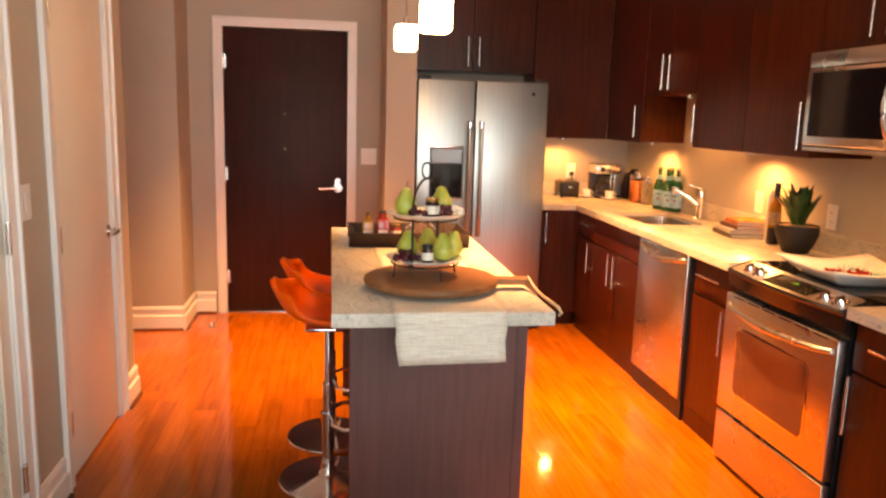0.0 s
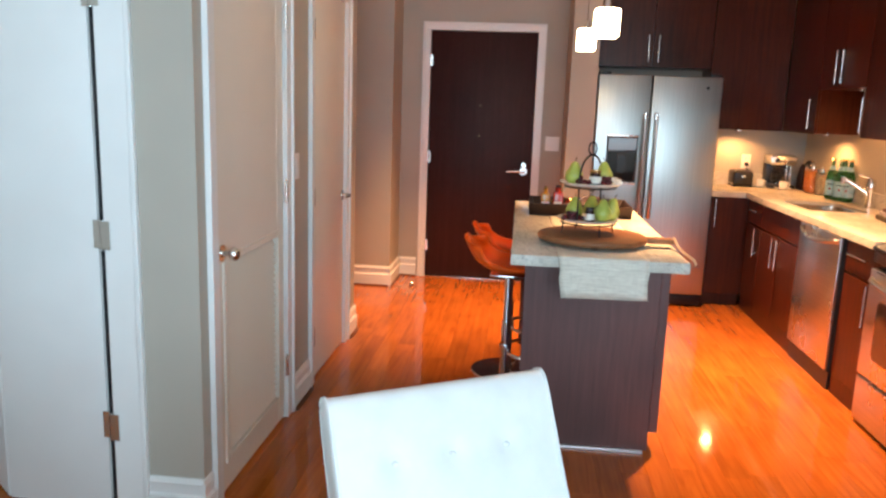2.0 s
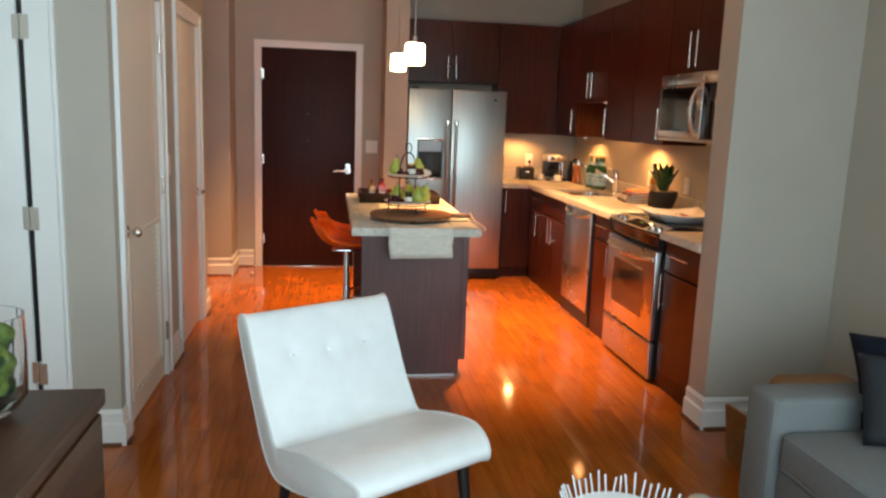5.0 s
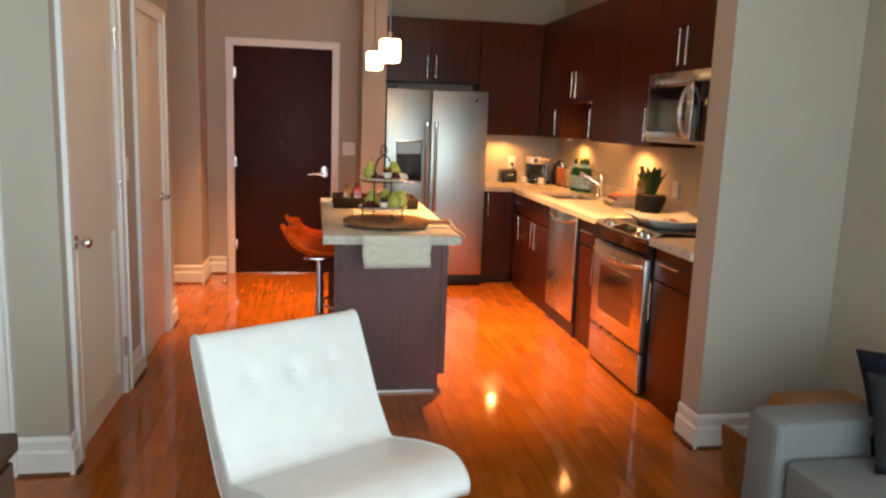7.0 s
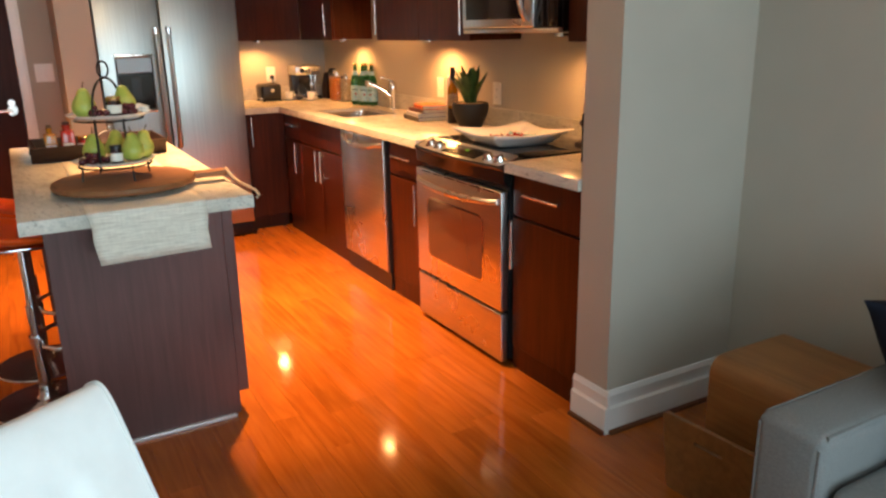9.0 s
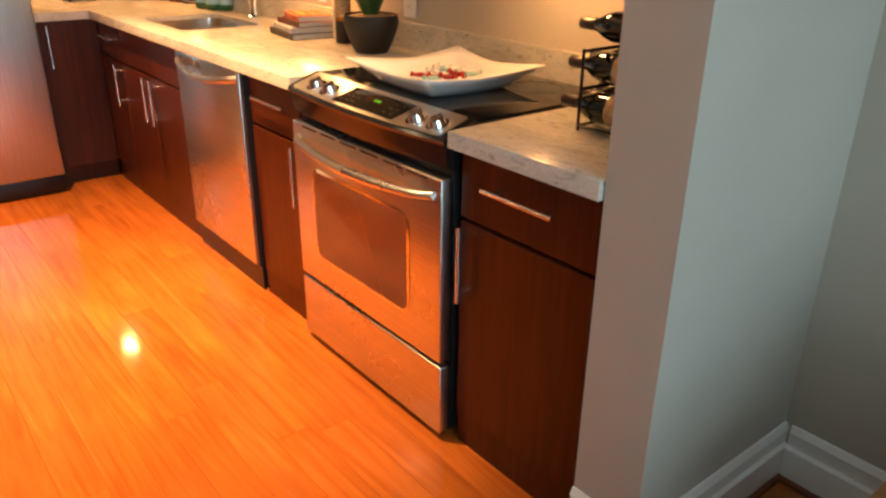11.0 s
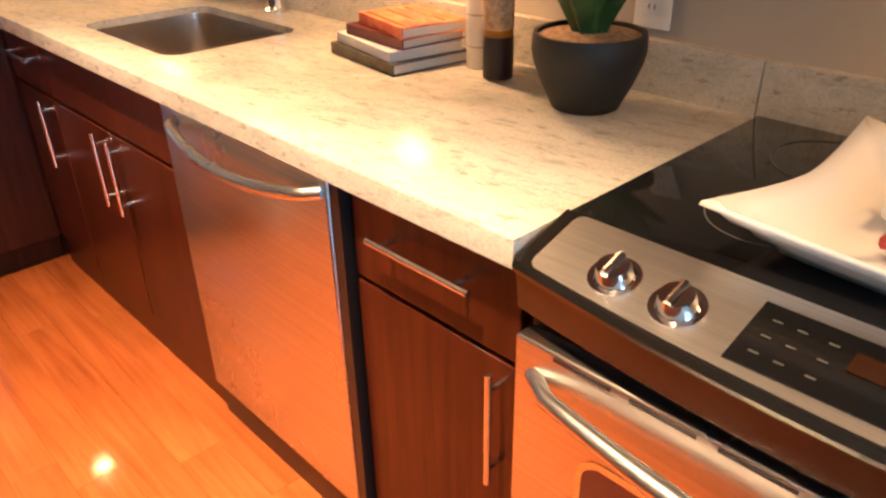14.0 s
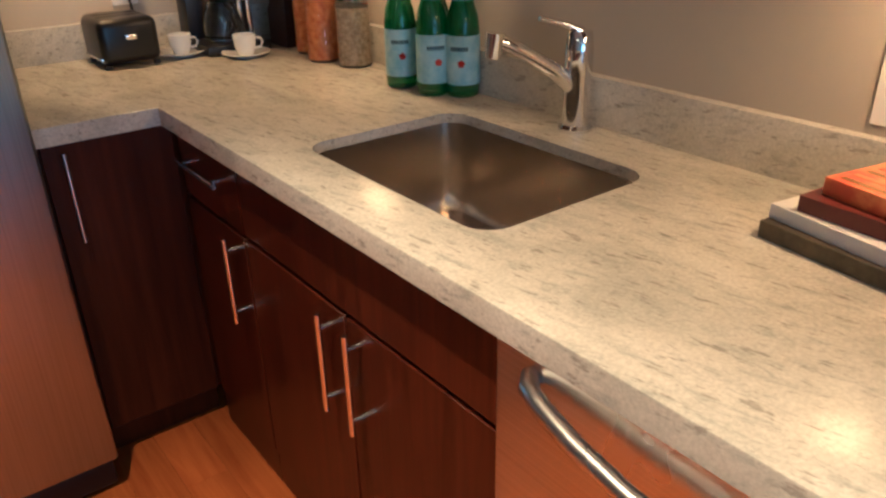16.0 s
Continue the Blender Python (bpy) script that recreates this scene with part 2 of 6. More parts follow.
M_IRON = mat("wrought_iron", (0.020, 0.017, 0.015), 0.5, 0.6)
M_PEAR = mottled("pear_skin", (0.36, 0.42, 0.06), (0.50, 0.53, 0.12), 24, 0.35)
M_STEM = mat("stem_brown", (0.09, 0.05, 0.025), 0.8)
M_GRAPE = mottled("red_grape", (0.045, 0.006, 0.010), (0.12, 0.014, 0.020), 40, 0.25)
M_JAM = mat("dark_jam", (0.030, 0.006, 0.006), 0.15)
M_LABEL = mat("paper_label", (0.78, 0.74, 0.64), 0.7)
M_GOLD = mat("gold_lid", (0.75, 0.50, 0.18), 0.25, 1.0)
M_OIL = mat("amber_oil", (0.62, 0.28, 0.02), 0.08, 0, 0.5, **{"Transmission Weight": 0.45})
M_RED = mat("red_jelly", (0.33, 0.030, 0.018), 0.1)
M_TRAY = wood("tray_wood", (0.020, 0.010, 0.008), (0.045, 0.022, 0.016), "x", 0.8, (0.35, 0.45))
M_GREENGL = mat("green_bottle_glass", (0.035, 0.20, 0.050), 0.06, 0, 0.5, **{"Transmission Weight": 0.55})
M_BLUELAB = mottled("pale_blue_label", (0.24, 0.48, 0.62), (0.45, 0.66, 0.74), 26, 0.5)
M_WINEGL = mat("dark_wine_glass", (0.010, 0.012, 0.009), 0.06)
M_FOIL = mat("bottle_foil", (0.02, 0.008, 0.008), 0.35)
M_GLASS = mat("clear_glass", (1, 1, 1), 0.02, 0, 0.5, **{"Transmission Weight": 1.0, "IOR": 1.45})
M_PASTA = mottled("orange_pasta", (0.58, 0.16, 0.03), (0.80, 0.36, 0.10), 70, 0.5)
M_BEANS = mottled("dried_beans", (0.30, 0.24, 0.16), (0.62, 0.54, 0.40), 80, 0.5)
M_BOOK1 = mottled("orange_book_cover", (0.62, 0.10, 0.02), (0.80, 0.26, 0.05), 18, 0.4, (0.45, 0.6))
M_BOOK2 = mat("maroon_book_cover", (0.12, 0.02, 0.014), 0.4)
M_BOOK3 = mottled("white_book_cover", (0.66, 0.63, 0.66), (0.76, 0.75, 0.72), 10, 0.4)
M_BOOK4 = mottled("olive_book_cover", (0.055, 0.045, 0.028), (0.12, 0.095, 0.05), 30, 0.45)
M_PAGES = cloth("book_pages", (0.70, 0.64, 0.52), 600, 0.9, 0.3)
M_POT = mat("charcoal_pot", (0.013, 0.0125, 0.012), 0.6)
M_SOIL = mottled("pot_pebbles", (0.32, 0.19, 0.09), (0.56, 0.38, 0.20), 90, 0.9)
M_LEAF = mottled("agave_leaf", (0.016, 0.050, 0.012), (0.045, 0.110, 0.026), 14, 0.4)
M_MOSS = mottled("green_moss", (0.05, 0.12, 0.02), (0.22, 0.26, 0.05), 40, 0.9)
M_CANDLE = mottled("white_candle", (0.76, 0.70, 0.58), (0.82, 0.78, 0.70), 20, 0.5)
M_CANDYW = mat("white_wrapper", (0.78, 0.76, 0.72), 0.25)
M_CANDYR = mat("red_wrapper", (0.32, 0.03, 0.022), 0.2)
M_CANDYB = mat("aqua_wrapper", (0.35, 0.58, 0.58), 0.25)
M_GREENLED = glow("green_digits", (0.18, 1.0, 0.02), 0.4)
M_GREENLED.node_tree.nodes["Principled BSDF"].inputs["Base Color"].default_value = (0.03, 0.20, 0.01, 1)
M_AMBER = mat("amber_display", (0.03, 0.011, 0.003), 0.2)
M_MARK = mat("pale_marking", (0.07, 0.07, 0.065), 0.5)
M_RING = mat("burner_ring_grey", (0.10, 0.10, 0.10), 0.25)
M_SHADE = glow("lit_opal_glass", (1.0, 0.66, 0.32), 22.0)
M_PUCK = glow("lit_puck_lens", (1.0, 0.72, 0.38), 1.5)
M_BULB = glow("added_downlight_lens", (1.0, 0.66, 0.32), 4.0)
M_SHOE = wood("shoe_moulding", (0.10, 0.035, 0.014), (0.17, 0.06, 0.025), "y", 1.0, (0.3, 0.4))
M_PEARL = mat("pearl_ball", (0.50, 0.50, 0.40), 0.2, 0.5)
M_WHITEW = mat("white_wire", (0.80, 0.79, 0.76), 0.35)
M_PINK = mat("aluminium_strip", (0.74, 0.70, 0.70), 0.35, 0.6)
M_OUTSIDE = paint("outside_ground", (0.14, 0.17, 0.10), 0.9)


# ---- mesh helpers ----
def box(bm, x0, y0, z0, x1, y1, z1, bev=0.0, seg=2):
    m = Matrix.Translation(((x0 + x1) / 2, (y0 + y1) / 2, (z0 + z1) / 2)) @ Matrix.Diagonal((x1 - x0, y1 - y0, z1 - z0, 1))
    vs = bmesh.ops.create_cube(bm, size=1.0, matrix=m)["verts"]
    if bev:
        es = list({e for v in vs for e in v.link_edges})
        bmesh.ops.bevel(bm, geom=es, offset=bev, segments=seg, affect="EDGES", profile=0.5, clamp_overlap=True)
    return bm


def B(*a, **k):
    return box(bmesh.new(), *a, **k)


def rod(bm, p, q, r, seg=12, r2=None):
    p, q = Vector(p), Vector(q)
    d = q - p
    m = Matrix.Translation((p + q) / 2) @ d.to_track_quat("Z", "Y").to_matrix().to_4x4()
    bmesh.ops.create_cone(bm, cap_ends=True, segments=seg, radius1=r, radius2=r if r2 is None else r2, depth=d.length, matrix=m)
    return bm


def tube(bm, pts, r, seg=8, closed=False):
    pts = [Vector(p) for p in pts]
    rings = []
    k = len(pts)
    up = Vector((0, 0, 1))
    for i, p in enumerate(pts):
        a = pts[(i - 1) % k] if (closed or i) else p
        c = pts[(i + 1) % k] if (closed or i < k - 1) else p
        t = (c - a).normalized()
        side = t.cross(up)
        if side.length < 0.1:
            side = t.cross(Vector((0, 1, 0)))
        side.normalize()
        nrm = side.cross(t)
        rr = r[i] if isinstance(r, (list, tuple)) else r
        rings.append([bm.verts.new(p + rr * (math.cos(2 * math.pi * j / seg) * side + math.sin(2 * math.pi * j / seg) * nrm)) for j in range(seg)])
    for i in range(k if closed else k - 1):
        A, C = rings[i], rings[(i + 1) % k]
        for j in range(seg):
            bm.faces.new((A[j], A[(j + 1) % seg], C[(j + 1) % seg], C[j]))
    if not closed:
        bm.faces.new(rings[0][::-1])
        bm.faces.new(rings[-1])
    return bm


def lathe(bm, prof, cx=0, cy=0, cz=0, seg=24, cap=True):
    rings = [[bm.verts.new((cx + r * math.cos(2 * math.pi * j / seg), cy + r * math.sin(2 * math.pi * j / seg), cz + z)) for j in range(seg)] for r, z in prof]
    for A, C in zip(rings, rings[1:]):
        for j in range(seg):
            bm.faces.new((A[j], A[(j + 1) % seg], C[(j + 1) % seg], C[j]))
    if cap:
        bm.faces.new(rings[0][::-1])
        bm.faces.new(rings[-1])
    return bm


def ball(bm, c, r, sub=2, squash=(1, 1, 1)):
    bmesh.ops.create_icosphere(bm, subdivisions=sub, radius=r, matrix=Matrix.Translation(c) @ Matrix.Diagonal((*squash, 1)))
    return bm


def prism(bm, poly, p, q, axis_u, axis_v):
    """A profile of (u, v) carried from p to q."""
    p, q, u, v = Vector(p), Vector(q), Vector(axis_u), Vector(axis_v)
    a = [bm.verts.new(p + x * u + y * v) for x, y in poly]
    b = [bm.verts.new(q + x * u + y * v) for x, y in poly]
    k = len(poly)
    for i in range(k):
        bm.faces.new((a[i], a[(i + 1) % k], b[(i + 1) % k], b[i]))
    bm.faces.new(a[::-1])
    bm.faces.new(b)
    bmesh.ops.recalc_face_normals(bm, faces=bm.faces)
    return bm


ORIGIN = {}


def mesh_of(name, bm, material, shift=None, smooth=40):
    if shift is not None:
        bmesh.ops.translate(bm, verts=bm.verts, vec=shift)
    me = bpy.data.meshes.new(name)
    bm.normal_update()
    for f in bm.faces:
        # broad level faces stay flat, so that eased edges do not bend their reflections
        f.smooth = not (max(abs(f.normal.x), abs(f.normal.y), abs(f.normal.z)) > 0.99999 and f.calc_area() > 0.0015)
    bm.to_mesh(me)
    bm.free()
    me.set_sharp_from_angle(angle=radians(smooth))
    me.materials.append(material)
    return me


def thing(name, at, label, category, group="", kind="", rz=0.0, local=False):
    """An Empty at the thing's base. Parts are given in world places, or in the thing's own if local."""
    e = new(name)
    e.empty_display_size = 0.1
    e.matrix_world = pose(*at, 0, 0, rz)
    ORIGIN[e.name] = None if local else -Vector(at)
    return tagged(e, label, category, group, kind)


def part(name, bm, material, parent, label="", smooth=40):
    ob = new(name, mesh_of(name, bm, material, ORIGIN[parent.name], smooth))
    ob.parent = parent
    ORIGIN[ob.name] = ORIGIN[parent.name]
    if label:
        tagged(ob, label)
    return ob


def solid(name, bm, material, at, label, category="", group="", kind="", smooth=40):
    """A thing of one mesh, given in world places."""
    ob = new(name, mesh_of(name, bm, material, -Vector(at), smooth))
    ob.location = at
    ORIGIN[ob.name] = -Vector(at)
    return tagged(ob, label, category, group, kind)


def structure(name, bm, material, label=""):
    ob = new(name, mesh_of(name, bm, material))
    ORIGIN[ob.name] = Vector((0, 0, 0))
    return tagged(ob, label, "", "", "structure")


# ---- structure ----
H = 2.75          # ceiling height
XL = -0.70        # hall wall on the closet side
XR = 2.705        # wall behind the range and the sofa
YE = 6.02         # entry wall
YK = 6.22         # wall behind the refrigerator
XW, YW = -2.3, -3.05  # far side and window wall of the living room

bm = bmesh.new()
box(bm, XW - 0.2, YW - 0.2, -0.20, XR + 0.2, YK + 0.2, -0.012)
floor = structure("floor", bm, M_SHOE, "reddish hardwood plank floor with a glossy varnish")
structure("ceiling", B(XW - 0.2, YW - 0.2, H, XR + 0.2, YK + 0.2, H + 0.15), M_CEIL, "plain off-white ceiling")

# wall behind the range and the sofa, with a window at the living-room end
EY0, EY1, EZ0, EZ1 = -2.75, -0.97, 0.42, 2.48
bm = bmesh.new()
box(bm, XR, YW - 0.15, -0.012, XR + 0.15, EY0, H)
box(bm, XR, EY1, -0.012, XR + 0.15, YK + 0.15, H)
box(bm, XR, EY0, -0.012, XR + 0.15, EY1, EZ0)
box(bm, XR, EY0, EZ1, XR + 0.15, EY1, H)
structure("wall_east", bm, M_WALL, "greige painted wall")
w2 = thing("window_2", (XR, (EY0 + EY1) / 2, EZ0), "white-framed living room side window", "window", "", "structure")
bm = bmesh.new()
for y0, y1 in ((EY0, EY0 + 0.06), (EY1 - 0.06, EY1)):
    box(bm, XR + 0.05, y0, EZ0, XR + 0.12, y1, EZ1)
for z0, z1 in ((EZ0, EZ0 + 0.06), (EZ1 - 0.06, EZ1)):
    box(bm, XR + 0.052, EY0 + 0.06, z0, XR + 0.118, EY1 - 0.06, z1)
part("window_frame", bm, M_TRIM, w2)
g = part("pane", B(XR + 0.082, EY0 + 0.06, EZ0 + 0.06, XR + 0.09, EY1 - 0.06, EZ1 - 0.06), M_GLASS, w2)
g.visible_shadow = False
structure("wall_kitchen", B(0.88, YK, -0.012, XR, YK + 0.15, H), M_WALL, "greige painted wall behind the refrigerator")
structure("wall_fridge", B(0.68, 5.40, -0.012, 0.88, YK + 0.15, H), M_WALL, "narrow wall end beside the refrigerator")
structure("wall_stub", B(2.077, 1.957, -0.012, XR, 2.133, H), M_WALL, "short grey wall between kitchen and sofa")
# entry wall with its door opening
bm = bmesh.new()
box(bm, -0.682, YE, -0.012, -0.463, YE + 0.15, H)
box(bm, 0.457, YE, -0.012, 0.68, YE + 0.15, H)
box(bm, -0.463, YE, 2.11, 0.457, YE + 0.15, H)
structure("wall_entry", bm, M_WALL, "greige painted entry wall")
structure("wall_corner", B(-1.75, 5.58, -0.012, -0.682, YE + 0.15, H), M_WALL, "projecting corner of greige wall")
structure("wall_passage", B(-1.90, 4.20, -0.012, -1.75, YE + 0.15, H), M_WALL, "end wall of the side passage")
# hall wall with two closet doors
D1, D2, DTOP = (2.10, 2.885), (3.335, 4.05), 2.045
for y0, y1 in ((1.957, D1[0] - 0.02), (D1[1] + 0.02, D2[0] - 0.02), (D2[1] + 0.02, 4.335)):
    structure("wall_hall", B(XL - 0.12, y0, -0.012, XL, y1, H), M_WALL, "greige painted hall wall")
for y0, y1 in (D1, D2):
    structure("wall_over_door", B(XL - 0.12, y0 - 0.02, DTOP + 0.02, XL, y1 + 0.02, H), M_WALL, "greige painted wall above a closet door")
structure("wall_closet_back", B(-1.75, 4.20, -0.012, XL - 0.12, 4.335, H), M_WALL, "greige painted wall")
structure("wall_closet_inner", B(-1.45, 2.09, -0.012, -1.39, 4.20, H), M_WALL, "plain wall inside the closets")
# bedroom wall with its open door
BX0, BX1, BTOP = -1.84, -1.02, 2.06
bm = bmesh.new()
box(bm, BX1 + 0.02, 1.957, -0.012, XL - 0.12, 2.077, H)
box(bm, XW, 1.957, -0.012, BX0 - 0.02, 2.077, H)
box(bm, BX0 - 0.02, 1.957, BTOP + 0.02, BX1 + 0.02, 2.077, H)
structure("wall_bedroom", bm, M_WALL, "greige painted wall with the bedroom doorway")
structure("wall_bedroom_back", B(XW, 4.0, -0.012, -1.45, 4.12, H), M_WALL, "plain bedroom wall")
structure("wall_west", B(XW - 0.15, YW - 0.15, -0.012, XW, 4.12, H), M_WALL, "plain greige wall")
# window wall
WX0, WX1, WZ0, WZ1 = -1.18, 1.74, 0.42, 2.48
WXM = (WX0 + WX1) / 2
bm = bmesh.new()
box(bm, XW, YW - 0.15, -0.012, WX0, YW, H)
box(bm, WX1, YW - 0.15, -0.012, XR, YW, H)
box(bm, WX0, YW - 0.15, -0.012, WX1, YW, WZ0)
box(bm, WX0, YW - 0.15, WZ1, WX1, YW, H)
structure("wall_south", bm, M_WALL, "window wall of the living room")
w1 = thing("window_1", (WXM, YW, WZ0), "large white-framed living room window", "window", "", "structure")
bm = bmesh.new()
for x0, x1 in ((WX0, WX0 + 0.06), (WXM - 0.03, WXM + 0.03), (WX1 - 0.06, WX1)):
    box(bm, x0, YW - 0.12, WZ0, x1, YW - 0.05, WZ1)
for z0, z1 in ((WZ0, WZ0 + 0.06), (WZ1 - 0.06, WZ1)):
    box(bm, WX0 + 0.06, YW - 0.118, z0, WXM - 0.03, YW - 0.052, z1)
    box(bm, WXM + 0.03, YW - 0.118, z0, WX1 - 0.06, YW - 0.052, z1)
part("window_frame", bm, M_TRIM, w1)
for x0, x1 in ((WX0 + 0.06, WXM - 0.03), (WXM + 0.03, WX1 - 0.06)):
    g = part("pane", B(x0, YW - 0.09, WZ0 + 0.06, x1, YW - 0.082, WZ1 - 0.06), M_GLASS, w1)
    g.visible_shadow = False
structure("ground", B(-60, -90, -4.2, 60, 60, -4.0), M_OUTSIDE, "ground outside the window")

# baseboards: moulded profile with a dark shoe along the floor
BB = [(0, 0), (0.019, 0), (0.019, 0.098), (0.010, 0.106), (0.010, 0.140), (0.013, 0.146), (0.006, 0.165), (0, 0.165)]


def baseboard(p, q, out):
    structure("baseboard", prism(bmesh.new(), BB, (*p, 0), (*q, 0), (*out, 0), (0, 0, 1)), M_TRIM, "white moulded baseboard")
    sh = [(0.0195, 0), (0.033, 0), (0.030, 0.010), (0.0195, 0.015)]
    structure("trim", prism(bmesh.new(), sh, (*p, 0), (*q, 0), (*out, 0), (0, 0, 1)), M_SHOE, "dark wooden shoe moulding")


baseboard((XL, 1.938), (XL, D1[0] - 0.085), (1, 0))
baseboard((XL, D1[1] + 0.085), (XL, D2[0] - 0.085), (1, 0))
baseboard((XL, D2[1] + 0.085), (XL, 4.354), (1, 0))
baseboard((XL - 0.12, 4.335), (XL, 4.335), (0, 1))
baseboard((BX1 + 0.122, 1.957), (XL, 1.957), (0, -1))
baseboard((-1.75, 5.58), (-0.682, 5.58), (0, -1))
baseboard((-0.682, 5.561), (-0.682, YE), (1, 0))
baseboard((-0.663, YE), (-0.525, YE), (0, -1))
baseboard((0.519, YE), (0.68, YE), (0, -1))
baseboard((0.68, 5.381), (0.68, YE), (-1, 0))
baseboard((0.68, 5.40), (0.878, 5.40), (0, -1))
baseboard((2.077, 1.938), (2.077, 2.133), (-1, 0))
baseboard((2.077, 1.957), (XR, 1.957), (0, -1))
baseboard((XR, YW), (XR, 1.936), (-1, 0))


# door casings: a flat board with a raised outer bead
def casing(name, a, b, z, axis, face, out, width=0.062):
    """Round an opening from a to b along axis, on the wall face, standing out by sign out."""
    bm = bmesh.new()

    def strip(u0, u1, z0, z1, d):
        lo, hi = sorted((face, face + out * d))
        if axis == "y":
            box(bm, lo, u0, z0, hi, u1, z1, 0.002, 1)
        else:
            box(bm, u0, lo, z0, u1, hi, z1, 0.002, 1)
    w = width
    strip(a - w, a, 0, z, 0.012)
    strip(b, b + w, 0, z, 0.012)
    strip(a - w, b + w, z, z + w, 0.012)
    strip(a - w - 0.016, a - w, 0, z + w, 0.022)
    strip(b + w, b + w + 0.016, 0, z + w, 0.022)
    strip(a - w - 0.016, b + w + 0.016, z + w, z + w + 0.016, 0.022)
    # jambs inside the opening
    depth = 0.118
    lo, hi = sorted((face - out * 0.001, face - out * depth))
    for u0, u1, z0, z1 in ((a - 0.02, a, 0, z), (b, b + 0.02, 0, z), (a - 0.02, b + 0.02, z, z + 0.02)):
        if axis == "y":
            box(bm, lo, u0, z0, hi, u1, z1)
        else:
            box(bm, u0, lo, z0, u1, hi, z1)
    structure(name, bm, M_TRIM, "white painted door casing")


casing("trim_closet", *D1, DTOP, "y", XL, 1)
casing("trim_hall_door", *D2, DTOP, "y", XL, 1)
casing("trim_bedroom", BX0, BX1, BTOP, "x", 1.957, -1, 0.105)
casing("trim_entry", -0.445, 0.439, 2.092, "x", YE, -1, 0.05)


def hinge(parent, x, y, z, nx, ny):
    """Leaf and knuckle of a butt hinge; (nx, ny) points out of the door's face."""
    bm = bmesh.new()
    rod(bm, (x, y, z - 0.05), (x, y, z + 0.05), 0.008, 10)
    rod(bm, (x, y, z + 0.05), (x, y, z + 0.057), 0.006, 8)
    tx, ty = abs(ny), abs(nx)
    box(bm, x - 0.020 * tx - 0.003 * ty, y - 0.020 * ty - 0.003 * tx, z - 0.048, x + 0.020 * tx + 0.002 * ty, y + 0.020 * ty + 0.002 * tx, z + 0.048)
    part("hinge", bm, M_NICKEL, parent, "satin nickel hinge")


# entry door
d = thing("door_1", (0, YE + 0.02, 0), "dark brown wood entry door, closed, with lever handle", "door", "", "structure")
part("door_leaf", B(-0.443, YE + 0.012, 0.012, 0.437, YE + 0.055, 2.090, 0.003), M_DOORDK, d)
for z in (0.28, 1.05, 1.85):
    hinge(d, -0.443, YE + 0.006, z, 0, -1)
bm = bmesh.new()
rod(bm, (0.372, YE + 0.012, 0.955), (0.372, YE - 0.004, 0.955), 0.034, 24)
rod(bm, (0.372, YE + 0.01, 0.955), (0.372, YE - 0.05, 0.955), 0.011, 14)
tube(bm, [(0.372, YE - 0.046, 0.955), (0.33, YE - 0.05, 0.955), (0.29, YE - 0.049, 0.953), (0.235, YE - 0.045, 0.950)], [0.012, 0.011, 0.010, 0.009], 10)
rod(bm, (0.372, YE + 0.012, 1.005), (0.372, YE - 0.006, 1.005), 0.022, 20)
part("lever_handle", bm, M_NICKEL, d, "satin nickel lever on a round rose")
for z in (1.49, 1.237):
    part("viewer", rod(bmesh.new(), (-0.015, YE + 0.014, z), (-0.015, YE + 0.008, z), 0.008, 14), M_BRASS, d, "small brass door viewer")
part("threshold", B(-0.443, YE - 0.01, 0.0, 0.437, YE + 0.10, 0.011, 0.003), M_NICKEL, d, "metal threshold")
# unseen panel added to keep outside light from the door's gaps
structure("wall_corridor", B(-0.9, YE + 0.18, 0, 0.9, YE + 0.20, 2.3), M_WALL, "unseen panel added behind the entry door to close its gaps")
# floor stop by the entry
solid("door_stop", lathe(bmesh.new(), [(0.020, 0), (0.021, 0.012), (0.013, 0.030), (0.006, 0.036)], -0.50, 5.62, 0.0, 14), M_NICKEL, (-0.50, 5.62, 0), "small chrome floor door stop", "door stop")


def knob(parent, x, y, z, egg=False):
    bm = bmesh.new()
    rod(bm, (x, y, z), (x + 0.008, y, z), 0.031, 20)
    rod(bm, (x, y, z), (x + 0.035, y, z), 0.011, 12)
    if egg:
        rod(bm, (x + 0.035, y, z), (x + 0.040, y, z), 0.018, 16, 0.012)
        tube(bm, [(x + 0.045, y + 0.012, z), (x + 0.048, y - 0.02, z), (x + 0.046, y - 0.065, z - 0.002), (x + 0.044, y - 0.10, z - 0.004)], [0.011, 0.011, 0.009, 0.008], 10)
    else:
        ball(bm, (x + 0.052, y, z), 0.026, 2, (0.8, 1, 1))
    part("knob", bm, M_NICKEL, parent, "satin nickel lever" if egg else "satin nickel knob")


# louvred closet door
xs0, xs1 = XL - 0.045, XL - 0.008
d = thing("door_2", (XL - 0.03, 2.49, 0), "white closet door with a louvred lower panel, closed", "door", "", "structure")
y0, y1 = D1[0] + 0.003, D1[1] - 0.003
bm = bmesh.new()
box(bm, xs0, y0, 0.012, xs1, y0 + 0.085, DTOP - 0.004)
box(bm, xs0, y1 - 0.085, 0.012, xs1, y1, DTOP - 0.004)
box(bm, xs0, y0 + 0.085, 0.90, xs1 - 0.001, y1 - 0.085, DTOP - 0.004)
box(bm, xs0, y0 + 0.085, 0.012, xs1 - 0.001, y1 - 0.085, 0.13)
box(bm, xs0, y0 + 0.085, 0.13, xs0 + 0.006, y1 - 0.085, 0.90)
part("door_leaf", bm, M_DOORW, d)
bm = bmesh.new()
